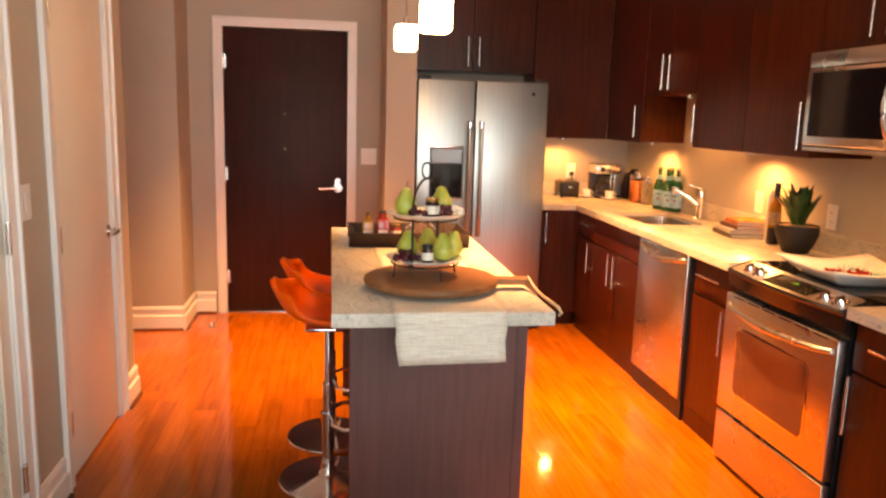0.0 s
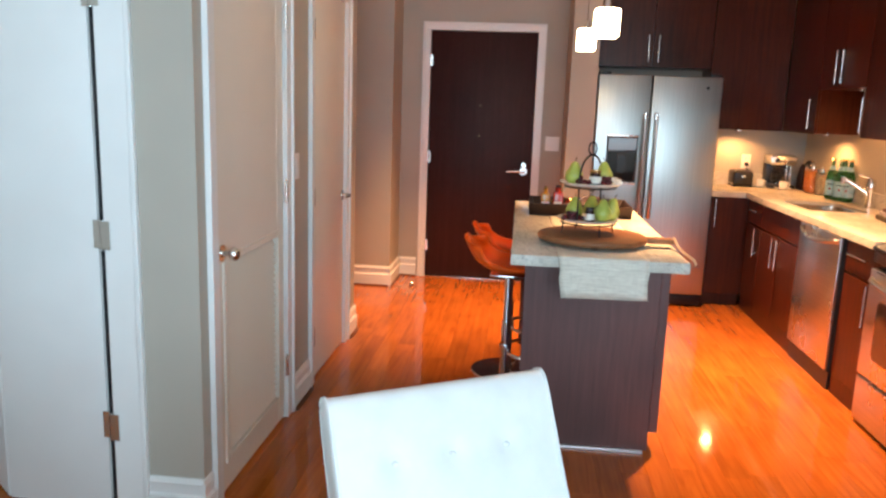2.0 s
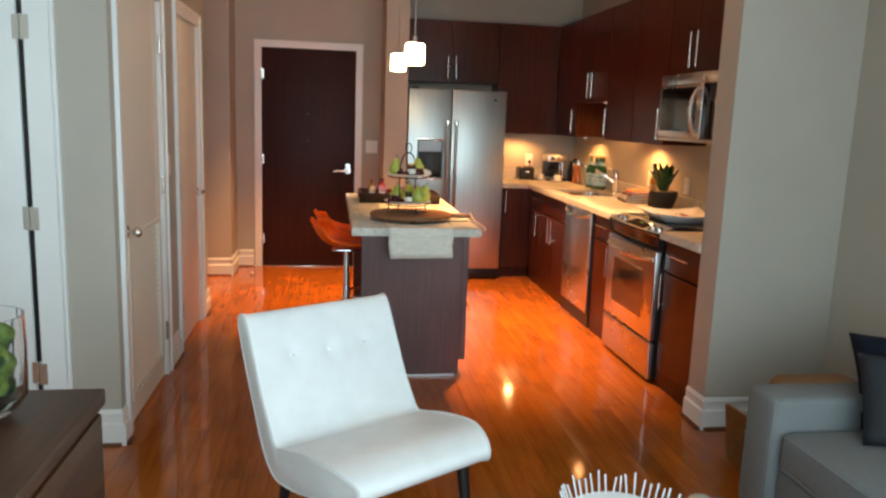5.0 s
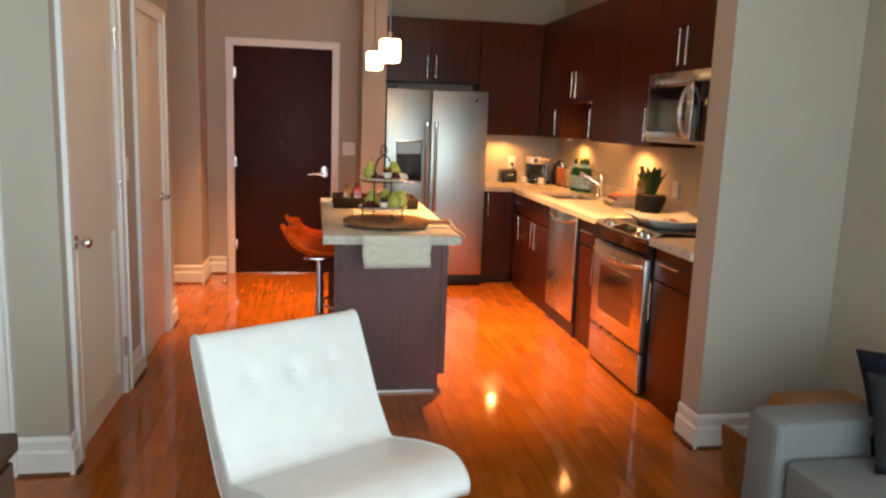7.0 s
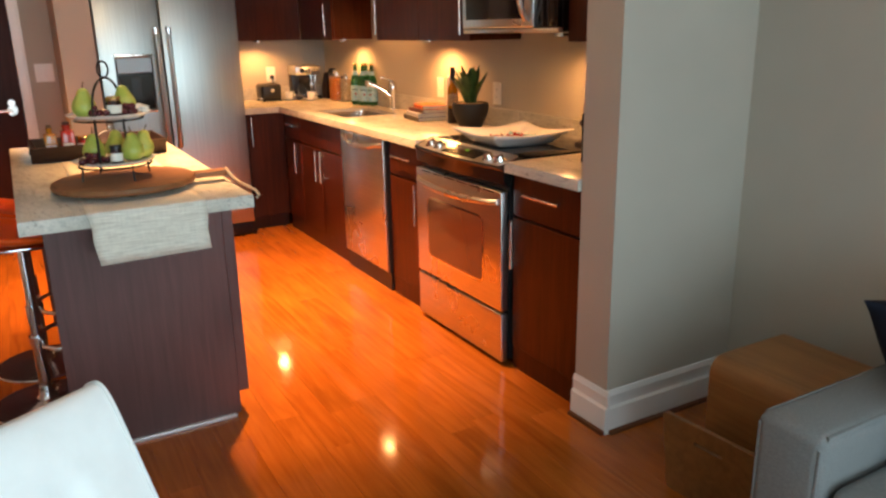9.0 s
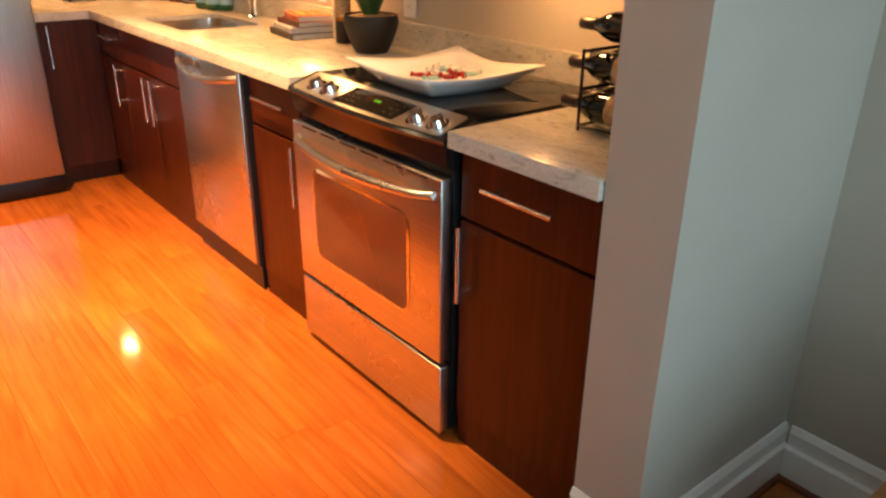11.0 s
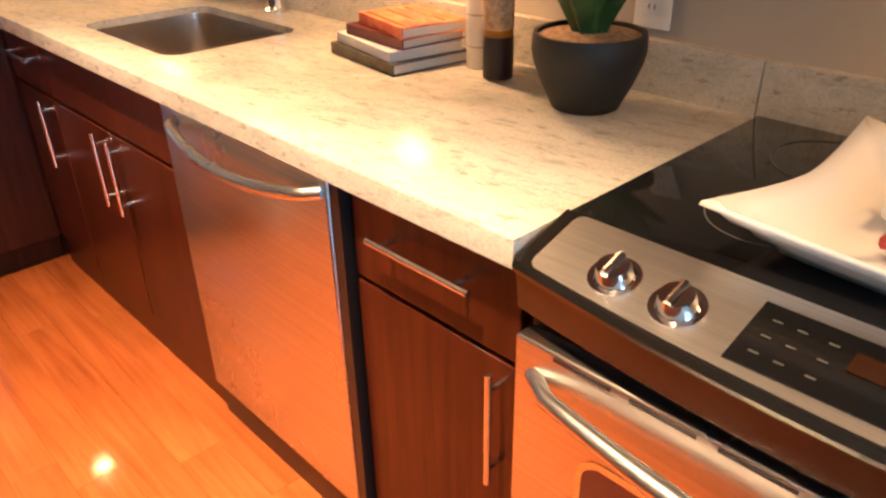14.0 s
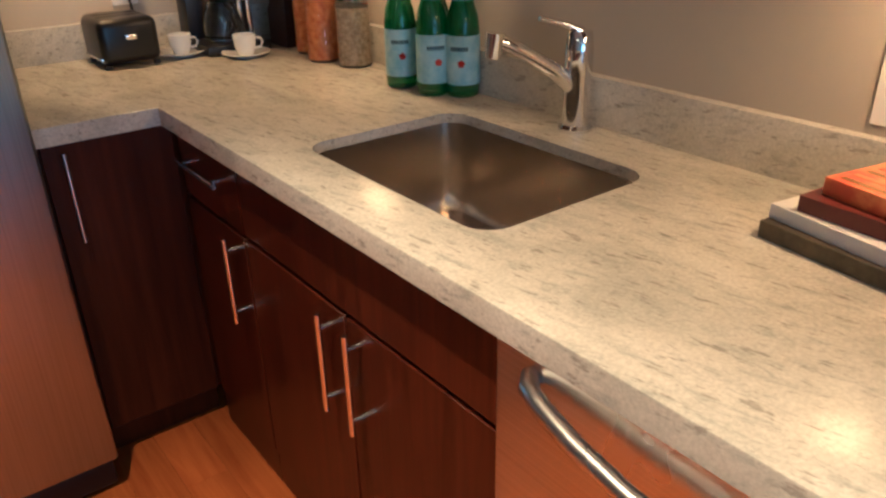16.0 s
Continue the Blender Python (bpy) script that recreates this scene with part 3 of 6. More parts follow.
for a, b, z0, z1 in ((y0 + 0.07, y0 + 0.095, 0.115, 0.915), (y1 - 0.095, y1 - 0.07, 0.115, 0.915), (y0 + 0.095, y1 - 0.095, 0.115, 0.140), (y0 + 0.095, y1 - 0.095, 0.89, 0.915)):
    box(bm, xs1 - 0.002, a, z0, xs1 + 0.008, b, z1, 0.002, 1)
part("louvre_moulding", bm, M_DOORW, d)
sl = bmesh.new()
prism(sl, [(-0.014, -0.016), (-0.010, -0.016), (0.012, 0.014), (0.008, 0.014)][::-1], (0, y0 + 0.096, 0), (0, y1 - 0.096, 0), (1, 0, 0), (0, 0, -1))
slat_me = mesh_of("slat", sl, M_DOORW)
for i in range(26):
    s = new("slat", slat_me)
    s.parent = d
    s.location = (xs1 - 0.016 - (XL - 0.03), -2.49, 0.158 + i * 0.0283)
knob(d, xs1, y0 + 0.055, 0.935)
for z in (0.26, 1.08, 1.83):
    hinge(d, XL + 0.006, D1[1], z, 1, 0)

# plain hall door
d = thing("door_3", (XL - 0.03, 3.69, 0), "plain white hall door with lever handle, closed", "door", "", "structure")
part("door_leaf", B(xs0, D2[0] + 0.003, 0.012, xs1, D2[1] - 0.003, DTOP - 0.004, 0.002), M_DOORW, d)
knob(d, xs1, D2[1] - 0.055, 0.935, True)
for z in (0.26, 1.0, 1.83):
    hinge(d, XL + 0.006, D2[0], z, 1, 0)

# folding door closed across the bedroom doorway
d = thing("door_4", (BX1 - 0.010, 1.975, 0), "white folding door with square silver hinges, closed", "door", "", "structure", -3, True)
# black strip put in for the shade of the gap by the hinges
part("gap_shade", B(-0.0215, 0.002, 0.012, 0.008, 0.02, 2.05), M_BLACK, d, "black strip standing in for the shaded gap along the hinges")
part("door_leaf", B(-0.425, -0.012, 0.012, -0.022, 0.022, 2.052, 0.002), M_TRIM, d)
bm = B(-0.385, -0.012, 0.012, -0.003, 0.022, 2.052, bev=0.002)
bmesh.ops.transform(bm, matrix=Matrix.Translation((-0.427, 0, 0)) @ Matrix.Rotation(radians(-36), 4, "Z"), verts=bm.verts)
part("door_leaf", bm, M_TRIM, d)
for z in (0.34, 1.02, 1.80):
    bm = bmesh.new()
    rod(bm, (0, -0.020, z - 0.05), (0, -0.020, z + 0.05), 0.009, 10)
    box(bm, -0.036, -0.0155, z - 0.048, 0.0, -0.0125, z + 0.048)
    box(bm, 0.0, -0.036, z - 0.048, 0.036, -0.032, z + 0.048)
    box(bm, 0.0, -0.036, z - 0.048, 0.004, -0.014, z + 0.048)
    part("hinge", bm, M_NICKEL, d, "satin nickel hinge")


def wall_plate(name, label, x, y, z, nx, ny, w=0.075, h=0.12, kind="switch", cat="switch"):
    """A wall plate with its rockers or sockets, facing (nx, ny)."""
    t = thing(name, (x, y, z - h / 2), label, cat)
    tx, ty = abs(ny), abs(nx)

    def slab(u, v, hw, hh, d0, d1):
        a = (x + u * tx + nx * d0, y + u * ty + ny * d0)
        b = (x + u * tx + nx * d1, y + u * ty + ny * d1)
        return B(min(a[0], b[0]) - hw * tx, min(a[1], b[1]) - hw * ty, z + v - hh, max(a[0], b[0]) + hw * tx, max(a[1], b[1]) + hw * ty, z + v + hh, 0.0015, 1)
    part("plate", slab(0, 0, w / 2, h / 2, 0.001, 0.007), M_PLATE, t)
    gangs = [0] if w < 0.1 else [-0.024, 0.024]
    for u in gangs:
        if kind == "switch":
            part("rocker", slab(u, 0, 0.016, 0.033, 0.0072, 0.011), M_PLATE, t)
        else:
            for v in (-0.021, 0.021):
                part("socket", slab(u, v, 0.016, 0.013, 0.0072, 0.009), M_PLATE, t)
                for s in (-0.006, 0.006):
                    part("slot", slab(u + s, v, 0.0012, 0.005, 0.0091, 0.0096), M_BLACK, t)
    return t


wall_plate("light_switch", "white double rocker switch on the entry wall", 0.600, YE, 1.195, 0, -1, 0.115)
wall_plate("light_switch", "white rocker switch between the closet doors", XL, 3.045, 1.18, 1, 0, 0.075)
wall_plate("wall_outlet", "white duplex outlet above the backsplash", XR, 4.245, 1.085, -1, 0, 0.075, 0.12, "outlet", "outlet")
wall_plate("wall_outlet", "white duplex outlet beside the potted plant", XR, 3.612, 1.085, -1, 0, 0.075, 0.12, "outlet", "outlet")
wall_plate("wall_outlet", "white outlet with a black plug, behind the toaster", 2.235, YK, 1.105, 0, -1, 0.075, 0.12, "outlet", "outlet")

# fittings for the added ceiling lamps, out of view
for dx, dy, watts in ADDED_DOWNLIGHTS:
    t = thing("downlight", (dx, dy, H - 0.012), "unseen round ceiling light added to brighten the floor below", "ceiling light", "ceiling lights")
    part("trim_ring", lathe(bmesh.new(), [(0.085, 0.012), (0.085, 0.006), (0.080, 0.002), (0.062, 0.004), (0.062, 0.012)], dx, dy, H - 0.012, 28, False), M_TRIM, t)
    part("lens", lathe(bmesh.new(), [(0.061, 0.0115), (0.061, 0.0108)], dx, dy, H - 0.012, 24), M_BULB, t, "lit lens")

for px, py, pz in PUCKS:
    t = thing("puck_light", (px, py, pz - 0.014), "small lit puck light under a wall cabinet", "cabinet light", "under-cabinet lights")
    part("rim", lathe(bmesh.new(), [(0.034, 0.014), (0.034, 0.002), (0.031, 0.0), (0.018, 0.0), (0.018, 0.014)], px, py, pz - 0.014, 24, False), M_NICKEL, t)
    part("lens", lathe(bmesh.new(), [(0.017, 0.012), (0.017, 0.003)], px, py, pz - 0.014, 20), M_PUCK, t, "lit lens")

# pendants over the island
for lx, ly, lz in ((0.68, 4.10, 1.875), (0.68, 3.02, 1.852)):
    t = thing("pendant_light", (lx, ly, lz - 0.065), "square white glass pendant light, lit, over the island", "pendant light", "pendants over the island")
    prof = 0.052
    bm = bmesh.new()
    box(bm, lx - prof, ly - prof, lz - 0.060, lx + prof, ly + prof, lz + 0.060, 0.012, 3)
    part("shade", bm, M_SHADE, t, "lit white glass shade")
    bm = bmesh.new()
    rod(bm, (lx, ly, lz + 0.062), (lx, ly, lz + 0.10), 0.018, 16, 0.012)
    rod(bm, (lx, ly, lz + 0.10), (lx, ly, H - 0.02), 0.0035, 8)
    part("stem", bm, M_NICKEL, t)
    part("canopy", lathe(bmesh.new(), [(0.06, 0.02), (0.06, 0.008), (0.05, 0.0)], lx, ly, H - 0.02, 24), M_NICKEL, t)


# ---- kitchen cabinets ----
XF = 2.105        # cabinet fronts along the range wall
XC = 2.066        # counter edge
YB = 5.565        # fronts of the back run
YC = 5.525        # counter edge of the back run


def pull(parent, p, q, out):
    """A round bar pull from p to q, standing out on two posts."""
    p, q, o = Vector(p), Vector(q), Vector(out)
    bm = bmesh.new()
    rod(bm, p + o * 0.030, q + o * 0.030, 0.0058, 12)
    for f in (0.14, 0.86):
        c = p.lerp(q, f)
        rod(bm, c, c + o * 0.030, 0.0045, 10)
    part("handle", bm, M_NICKEL, parent, "satin nickel bar handle")


def base_cabinet(label, y0, y1, drawer=True, doors=1, pull_at=None, dummy=False):
    t = thing("base_cabinet", (2.4, (y0 + y1) / 2, 0), label, "cabinet", "base cabinets")
    g = 0.0015
    bm = bmesh.new()
    box(bm, XF + 0.020, y0 + g, 0.10, 2.68, y0 + 0.018, 0.866)
    box(bm, XF + 0.020, y1 - 0.018, 0.10, 2.68, y1 - g, 0.866)
    box(bm, XF + 0.020, y0 + 0.018, 0.10, 2.68, y1 - 0.018, 0.118)
    box(bm, 2.67, y0 + 0.018, 0.118, 2.68, y1 - 0.018, 0.866)
    box(bm, XF + 0.020, y0 + 0.018, 0.668, XF + 0.036, y1 - 0.018, 0.866)
    part("body", bm, M_CAB, t)
    part("toe_kick", B(XF + 0.006, y0 + g, 0, XF + 0.0195, y1 - g, 0.10), M_CAB, t)
    top = 0.864
    if drawer:
        f = part("drawer_front", B(XF, y0 + g * 2, 0.688, XF + 0.019, y1 - g * 2, top, 0.0015, 1), M_CAB, t)
        if not dummy:
            c = (y0 + y1) / 2
            hw = min(0.112, (y1 - y0) / 2 - 0.04)
            pull(f, (XF, c - hw, 0.789), (XF, c + hw, 0.789), (-1, 0, 0))
        top = 0.677
    w = (y1 - y0) / doors
    for i in range(doors):
        a, b = y0 + i * w, y0 + (i + 1) * w
        f = part("door", B(XF, a + g * 2, 0.104, XF + 0.019, b - g * 2, top, 0.0015, 1), M_CAB, t)
        if pull_at:
            pull(f, (XF, pull_at[i], 0.462), (XF, pull_at[i], 0.672), (-1, 0, 0))
    return t


base_cabinet("cherry base cabinet with one drawer and door, beside the wall end", 2.155, 2.596, True, 1, [2.566])
base_cabinet("narrow cherry base cabinet between range and dishwasher", 3.395, 3.768, True, 1, [3.43])
base_cabinet("cherry sink base cabinet with two doors", 4.412, 5.225, True, 2, [4.772, 4.864], True)
base_cabinet("narrow cherry corner base cabinet with drawer and door", 5.225, 5.552, True, 1, [5.268])
# back-run base cabinet by the refrigerator
t = thing("base_cabinet", (1.95, 5.9, 0), "cherry base cabinet beside the refrigerator", "cabinet", "base cabinets")
bm = bmesh.new()
box(bm, 1.812, YB + 0.02, 0.10, 1.830, 6.18, 0.866)
box(bm, 1.830, YB + 0.02, 0.10, 2.10, 6.18, 0.118)
box(bm, 2.10, YB + 0.02, 0.10, 2.118, 6.18, 0.866)
part("body", bm, M_CAB, t)
part("toe_kick", B(1.812, YB + 0.055, 0, 2.110, YB + 0.068, 0.10), M_CAB, t)
f = part("door", B(1.815, YB, 0.104, 2.100, YB + 0.019, 0.864, 0.0015, 1), M_CAB, t)
pull(f, (1.855, YB, 0.635), (1.855, YB, 0.845), (0, -1, 0))

# counters
def rounded(x0, y0, x1, y1, r, k=6):
    pts = []
    for cx, cy, a in ((x1 - r, y1 - r, 0), (x0 + r, y1 - r, 90), (x0 + r, y0 + r, 180), (x1 - r, y0 + r, 270)):
        for i in range(k + 1):
            th = radians(a + 90 * i / k)
            pts.append((cx + r * math.cos(th), cy + r * math.sin(th)))
    return pts


def slab(bm, outer, holes, z0, z1, soft=0.004):
    """A flat slab with holes; its outer rim is eased at the top."""
    from mathutils.geometry import tessellate_polygon
    loops = [outer, *holes]
    tris = tessellate_polygon([[Vector((x, y, 0)) for x, y in lp] for lp in loops])
    flat = [p for lp in loops for p in lp]
    top = [bm.verts.new((x, y, z1)) for x, y in flat]
    bot = [bm.verts.new((x, y, z0)) for x, y in flat]
    for tri in tris:
        bm.faces.new([top[i] for i in tri])
        bm.faces.new([bot[i] for i in tri][::-1])
    k = 0
    rim = []
    for lp in loops:
        m = len(lp)
        for i in range(m):
            a, b = k + i, k + (i + 1) % m
            bm.faces.new((top[a], top[b], bot[b], bot[a]))
            if lp is outer:
                rim.append(bm.edges.get((top[a], top[b])))
        k += m
    bmesh.ops.recalc_face_normals(bm, faces=bm.faces)
    if soft:
        bmesh.ops.bevel(bm, geom=rim, offset=soft, segments=2, affect="EDGES", profile=0.5)
    return bm


ZC, ZB = 0.910, 0.868
SINK = (2.180, 4.535, 2.545, 5.060)
ct = thing("countertop", (2.4, 4.6, ZB), "pale speckled granite counter with low backsplash", "countertop")
part("slab", slab(bmesh.new(), [(XC, 3.383), (XR - 0.001, 3.383), (XR - 0.001, YK - 0.001), (1.803, YK - 0.001), (1.803, YC), (XC, YC)], [rounded(*SINK, 0.05)], ZB, ZC), M_GRANITE, ct)
part("backsplash", B(XR - 0.023, 3.383, ZC, XR - 0.001, YK - 0.024, ZC + 0.098), M_GRANITE, ct)
part("backsplash", B(1.803, YK - 0.023, ZC, XR - 0.001, YK - 0.001, ZC + 0.098), M_GRANITE, ct)
ct = thing("countertop", (2.4, 2.37, ZB), "short pale granite counter between range and wall", "countertop")
part("slab", slab(bmesh.new(), [(XC, 2.138), (XR - 0.001, 2.138), (XR - 0.001, 2.602), (XC, 2.602)], [], ZB, ZC), M_GRANITE, ct)
part("backsplash", B(XR - 0.023, 2.140, ZC, XR - 0.001, 3.380, ZC + 0.098), M_GRANITE, ct)

# undermount sink
x0, y0, x1, y1 = SINK
t = thing("sink", (2.36, 4.80, 0.69), "brushed steel undermount kitchen sink, empty", "sink")
bm = bmesh.new()
rings = []
for z, inset, r in ((ZC - 0.020, 0.0012, 0.05), (ZB - 0.003, 0.003, 0.05), (0.76, 0.006, 0.05), (0.715, 0.010, 0.05), (0.697, 0.024, 0.045), (0.692, 0.05, 0.04)):
    rings.append([bm.verts.new((px, py, z)) for px, py in rounded(x0 + inset, y0 + inset, x1 - inset, y1 - inset, r)])
for A, C in zip(rings, rings[1:]):
    for j in range(len(A)):
        bm.faces.new((A[j], A[(j + 1) % len(A)], C[(j + 1) % len(A)], C[j]))
bm.faces.new(rings[-1])
bmesh.ops.recalc_face_normals(bm, faces=bm.faces)
part("bowl", bm, M_SINK, t)
part("drain", lathe(bmesh.new(), [(0.045, 0.0), (0.045, 0.003), (0.036, 0.004), (0.030, 0.001)], 2.38, 4.80, 0.6925, 20), M_CHROME, t, "round chrome drain")

# faucet
fx, fy = 2.640, 4.797
t = thing("faucet", (fx, fy, ZC), "chrome single-lever kitchen faucet", "faucet")
part("body", lathe(bmesh.new(), [(0.034, 0), (0.034, 0.006), (0.026, 0.012), (0.025, 0.105), (0.027, 0.115), (0.027, 0.155), (0.024, 0.185), (0.020, 0.19)], fx, fy, ZC, 24), M_CHROME, t)
bm = bmesh.new()
tube(bm, [(fx - 0.01, fy + 0.004, ZC + 0.085), (fx - 0.05, fy + 0.02, ZC + 0.122), (fx - 0.10, fy + 0.042, ZC + 0.155), (fx - 0.140, fy + 0.058, ZC + 0.178), (fx - 0.158, fy + 0.066, ZC + 0.180)], [0.017, 0.016, 0.0145, 0.014, 0.013], 14)
part("spout", bm, M_CHROME, t)
bm = bmesh.new()
rod(bm, (fx - 0.154, fy + 0.064, ZC + 0.196), (fx - 0.158, fy + 0.066, ZC + 0.152), 0.018, 18, 0.015)
part("spray_head", bm, M_CHROME, t)
bm = bmesh.new()
tube(bm, [(fx, fy, ZC + 0.188), (fx - 0.03, fy + 0.014, ZC + 0.203), (fx - 0.075, fy + 0.034, ZC + 0.216)], [0.011, 0.006, 0.005], 10)
part("lever", bm, M_CHROME, t)


# wall cabinets
XU, ZU, ZT = 2.395, 1.374, 2.405


def wall_cabinet(label, a, b, z0, doors, pulls, back=False, depth=0.30):
    """Along the range wall from y=a to b, or on the back wall from x=a to b."""
    g = 0.0015
    t = thing("wall_cabinet", ((a + b) / 2, YK - 0.16, z0) if back else (XR - 0.16, (a + b) / 2, z0), label, "cabinet", "wall cabinets")

    def bx(u0, v0, z0_, u1, v1, z1, **k):
        # v runs from the front into the cabinet
        if back:
            return B(u0, YU + v0, z0_, u1, YU + v1, z1, **k)
        return B(XU + v0, u0, z0_, XU + v1, u1, z1, **k)
    part("body", bx(a + g, 0.020, z0, b - g, depth + 0.008, ZT), M_CAB, t)
    w = (b - a) / doors
    for i in range(doors):
        u0, u1 = a + i * w, a + (i + 1) * w
        f = part("door", bx(u0 + g, 0, z0 - 0.002, u1 - g, 0.0185, ZT, bev=0.0015, seg=1), M_CAB, t)
        if pulls and pulls[i] is not None:
            p = pulls[i]
            if back:
                pull(f, (p, YU, z0 + 0.035), (p, YU, z0 + 0.245), (0, -1, 0))
            else:
                pull(f, (XU, p, z0 + 0.030), (XU, p, z0 + 0.240), (-1, 0, 0))
    return t


YU = 5.885
wall_cabinet("cherry wall cabinet with two doors above the refrigerator", 0.884, 1.800, 1.835, 2, [1.302, 1.382], True)
wall_cabinet("tall cherry wall cabinet beside the refrigerator", 1.803, 2.392, ZU, 1, None, True)
wall_cabinet("cherry corner wall cabinet with bar handle", 5.235, 5.882, ZU, 1, [5.30])
wall_cabinet("short cherry wall cabinet over the sink", 4.492, 5.232, 1.680, 2, [4.815, 4.910])
wall_cabinet("cherry wall cabinet with two doors above the counter", 3.392, 4.489, ZU, 2, [3.445, 4.445])
wall_cabinet("cherry wall cabinet above the microwave", 2.632, 3.389, 1.826, 2, [2.965, 3.055])
wall_cabinet("narrow cherry wall cabinet beside the wall end", 2.137, 2.629, ZU, 1, None)

# dishwasher
y0, y1 = 3.772, 4.407
t = thing("dishwasher", (2.4, 4.1, 0), "stainless steel dishwasher with a curved bar handle", "dishwasher")
part("body", B(2.115, y0 + 0.004, 0.02, 2.68, y1 - 0.004, 0.862), M_BLACK, t)
f = part("door", B(2.082, y0 + 0.030, 0.108, 2.114, y1 - 0.006, 0.860, 0.006, 3), M_STEELH, t)
bm = bmesh.new()
pts = [(2.082 - 0.045 * math.sin(math.pi * min(1, max(0, s))) ** 0.35 if 0 < s < 1 else 2.082, y0 + 0.045 + s * 0.52, 0.832) for s in (0, 0.03, 0.08, 0.2, 0.35, 0.5, 0.65, 0.8, 0.92, 0.97, 1)]
tube(bm, [(x, y, z - 0.030 * math.sin(math.pi * (y - y0 - 0.045) / 0.52)) for x, y, z in pts], 0.0125, 12)
part("handle", bm, M_STEELH, f, "curved steel bar handle")
part("side_filler", B(2.086, y0 + 0.002, 0.108, 2.114, y0 + 0.027, 0.86), M_BLACK, t, "dark gap filler")
part("toe_panel", B(2.100, y0 + 0.012, 0.0, 2.112, y1 - 0.006, 0.104), M_BLACK, t)

# range
y0, y1 = 2.612, 3.372
yc = (y0 + y1) / 2
t = thing("range", (2.4, yc, 0), "stainless steel electric range with black glass cooktop", "range")


def bow(y):
    return 0.030 * (1 - ((y - yc) / (y1 - yc)) ** 2)


part("body", B(2.098, y0, 0.03, 2.68, y1, 0.862), M_BLACK, t)
for fy in (y0 + 0.05, y1 - 0.05):
    part("foot", rod(bmesh.new(), (2.16, fy, 0), (2.16, fy, 0.032), 0.018, 12), M_BLACK, t)
part("cooktop", slab(bmesh.new(), [(2.160, y0 - 0.004), (2.680, y0 - 0.004), (2.680, y1 + 0.004), (2.160, y1 + 0.004)], [], 0.861, 0.918, 0.003), M_BGLASS, t, "black ceramic glass cooktop")
N = 16
bm = bmesh.new()
ys = [y0 - 0.004 + (y1 - y0 + 0.008) * i / N for i in range(N + 1)]
prof = lambda y: [(2.162, 0.921), (2.060 - bow(y), 0.888), (2.055 - bow(y), 0.880), (2.058 - bow(y), 0.872), (2.162, 0.862)]
rings = [[bm.verts.new((x, y, z)) for x, z in prof(y)] for y in ys]
for A, C in zip(rings, rings[1:]):
    for j in range(5):
        bm.faces.new((A[j], A[(j + 1) % 5], C[(j + 1) % 5], C[j]))
bm.faces.new(rings[0])
bm.faces.new(rings[-1][::-1])
bmesh.ops.recalc_face_normals(bm, faces=bm.faces)
panel = part("control_panel", bm, M_HOUSING, t, "bowed black control housing")
# dark valance beneath the panel, bowed with it
bm = bmesh.new()
rings = [[bm.verts.new((x, y, z)) for x, z in ((2.064 - bow(y), 0.871), (2.070 - bow(y) * 0.9, 0.815), (2.10, 0.795), (2.12, 0.871))] for y in ys]
for A, C in zip(rings, rings[1:]):
    for j in range(4):
        bm.faces.new((A[j], A[(j + 1) % 4], C[(j + 1) % 4], C[j]))
bm.faces.new(rings[0])
bm.faces.new(rings[-1][::-1])
bmesh.ops.recalc_face_normals(bm, faces=bm.faces)
part("valance", bm, M_HOUSING, t, "dark glossy strip")
slope = Vector((2.162 - 2.060, 0, 0.921 - 0.888)).normalized()
up = Vector((-slope.z, 0, slope.x))


def on_panel(y, s, h):
    """A place on the panel, s along its slope from the front, h off it."""
    front = Vector((2.060 - bow(y), y, 0.888))
    sl = Vector((2.162, y, 0.921)) - front
    return front + sl * s + up * h


for ky in (y1 - 0.122, y1 - 0.204, y0 + 0.138, y0 + 0.062):
    bm = bmesh.new()
    c = on_panel(ky, 0.38, 0)
    rod(bm, c, c + up * 0.006, 0.031, 24)
    rod(bm, c + up * 0.006, c + up * 0.022, 0.024, 24, 0.019)
    k = part("knob", bm, M_CHROME, panel, "round chrome burner knob")
    grip = bmesh.new()
    d_ = slope * 0.018
    rod(grip, c + up * 0.023 - d_, c + up * 0.023 + d_, 0.0055, 8)
    part("grip", grip, M_CHROME, k)
# steel plate let into the housing, with rounded corners
bm = bmesh.new()
edge, corner = 0.018, 0.014
steps = [k / 6 * corner for k in range(6)]
span = y1 - y0 - 2 * edge
steps = steps + [corner + (span - 2 * corner) * k / 18 for k in range(19)] + [span - k for k in steps[::-1]]
NV = len(steps) - 1
lo_row, hi_row = [], []
for k in steps:
    y = y0 + edge + k
    near = min(y - y0 - edge, y1 - edge - y)
    pinch = 0.0 if near > corner else 0.12 * (1 - math.sqrt(max(0.0, 1 - (1 - near / corner) ** 2)))
    lo_row.append((y, 0.03 + pinch))
    hi_row.append((y, 0.97 - pinch))
for h in (0.0006, 0.0022):
    for row in (lo_row, hi_row):
        for y, s in row:
            bm.verts.new(on_panel(y, s, h))
bm.verts.ensure_lookup_table()
V = NV + 1
for i in range(NV):
    a, b, c, d_ = i, i + 1, V + i + 1, V + i
    A2, B2, C2, D2_ = (k + 2 * V for k in (a, b, c, d_))
    bm.faces.new([bm.verts[k] for k in (A2, B2, C2, D2_)])
    bm.faces.new([bm.verts[k] for k in (a, b, B2, A2)])
    bm.faces.new([bm.verts[k] for k in (d_, c, C2, D2_)])
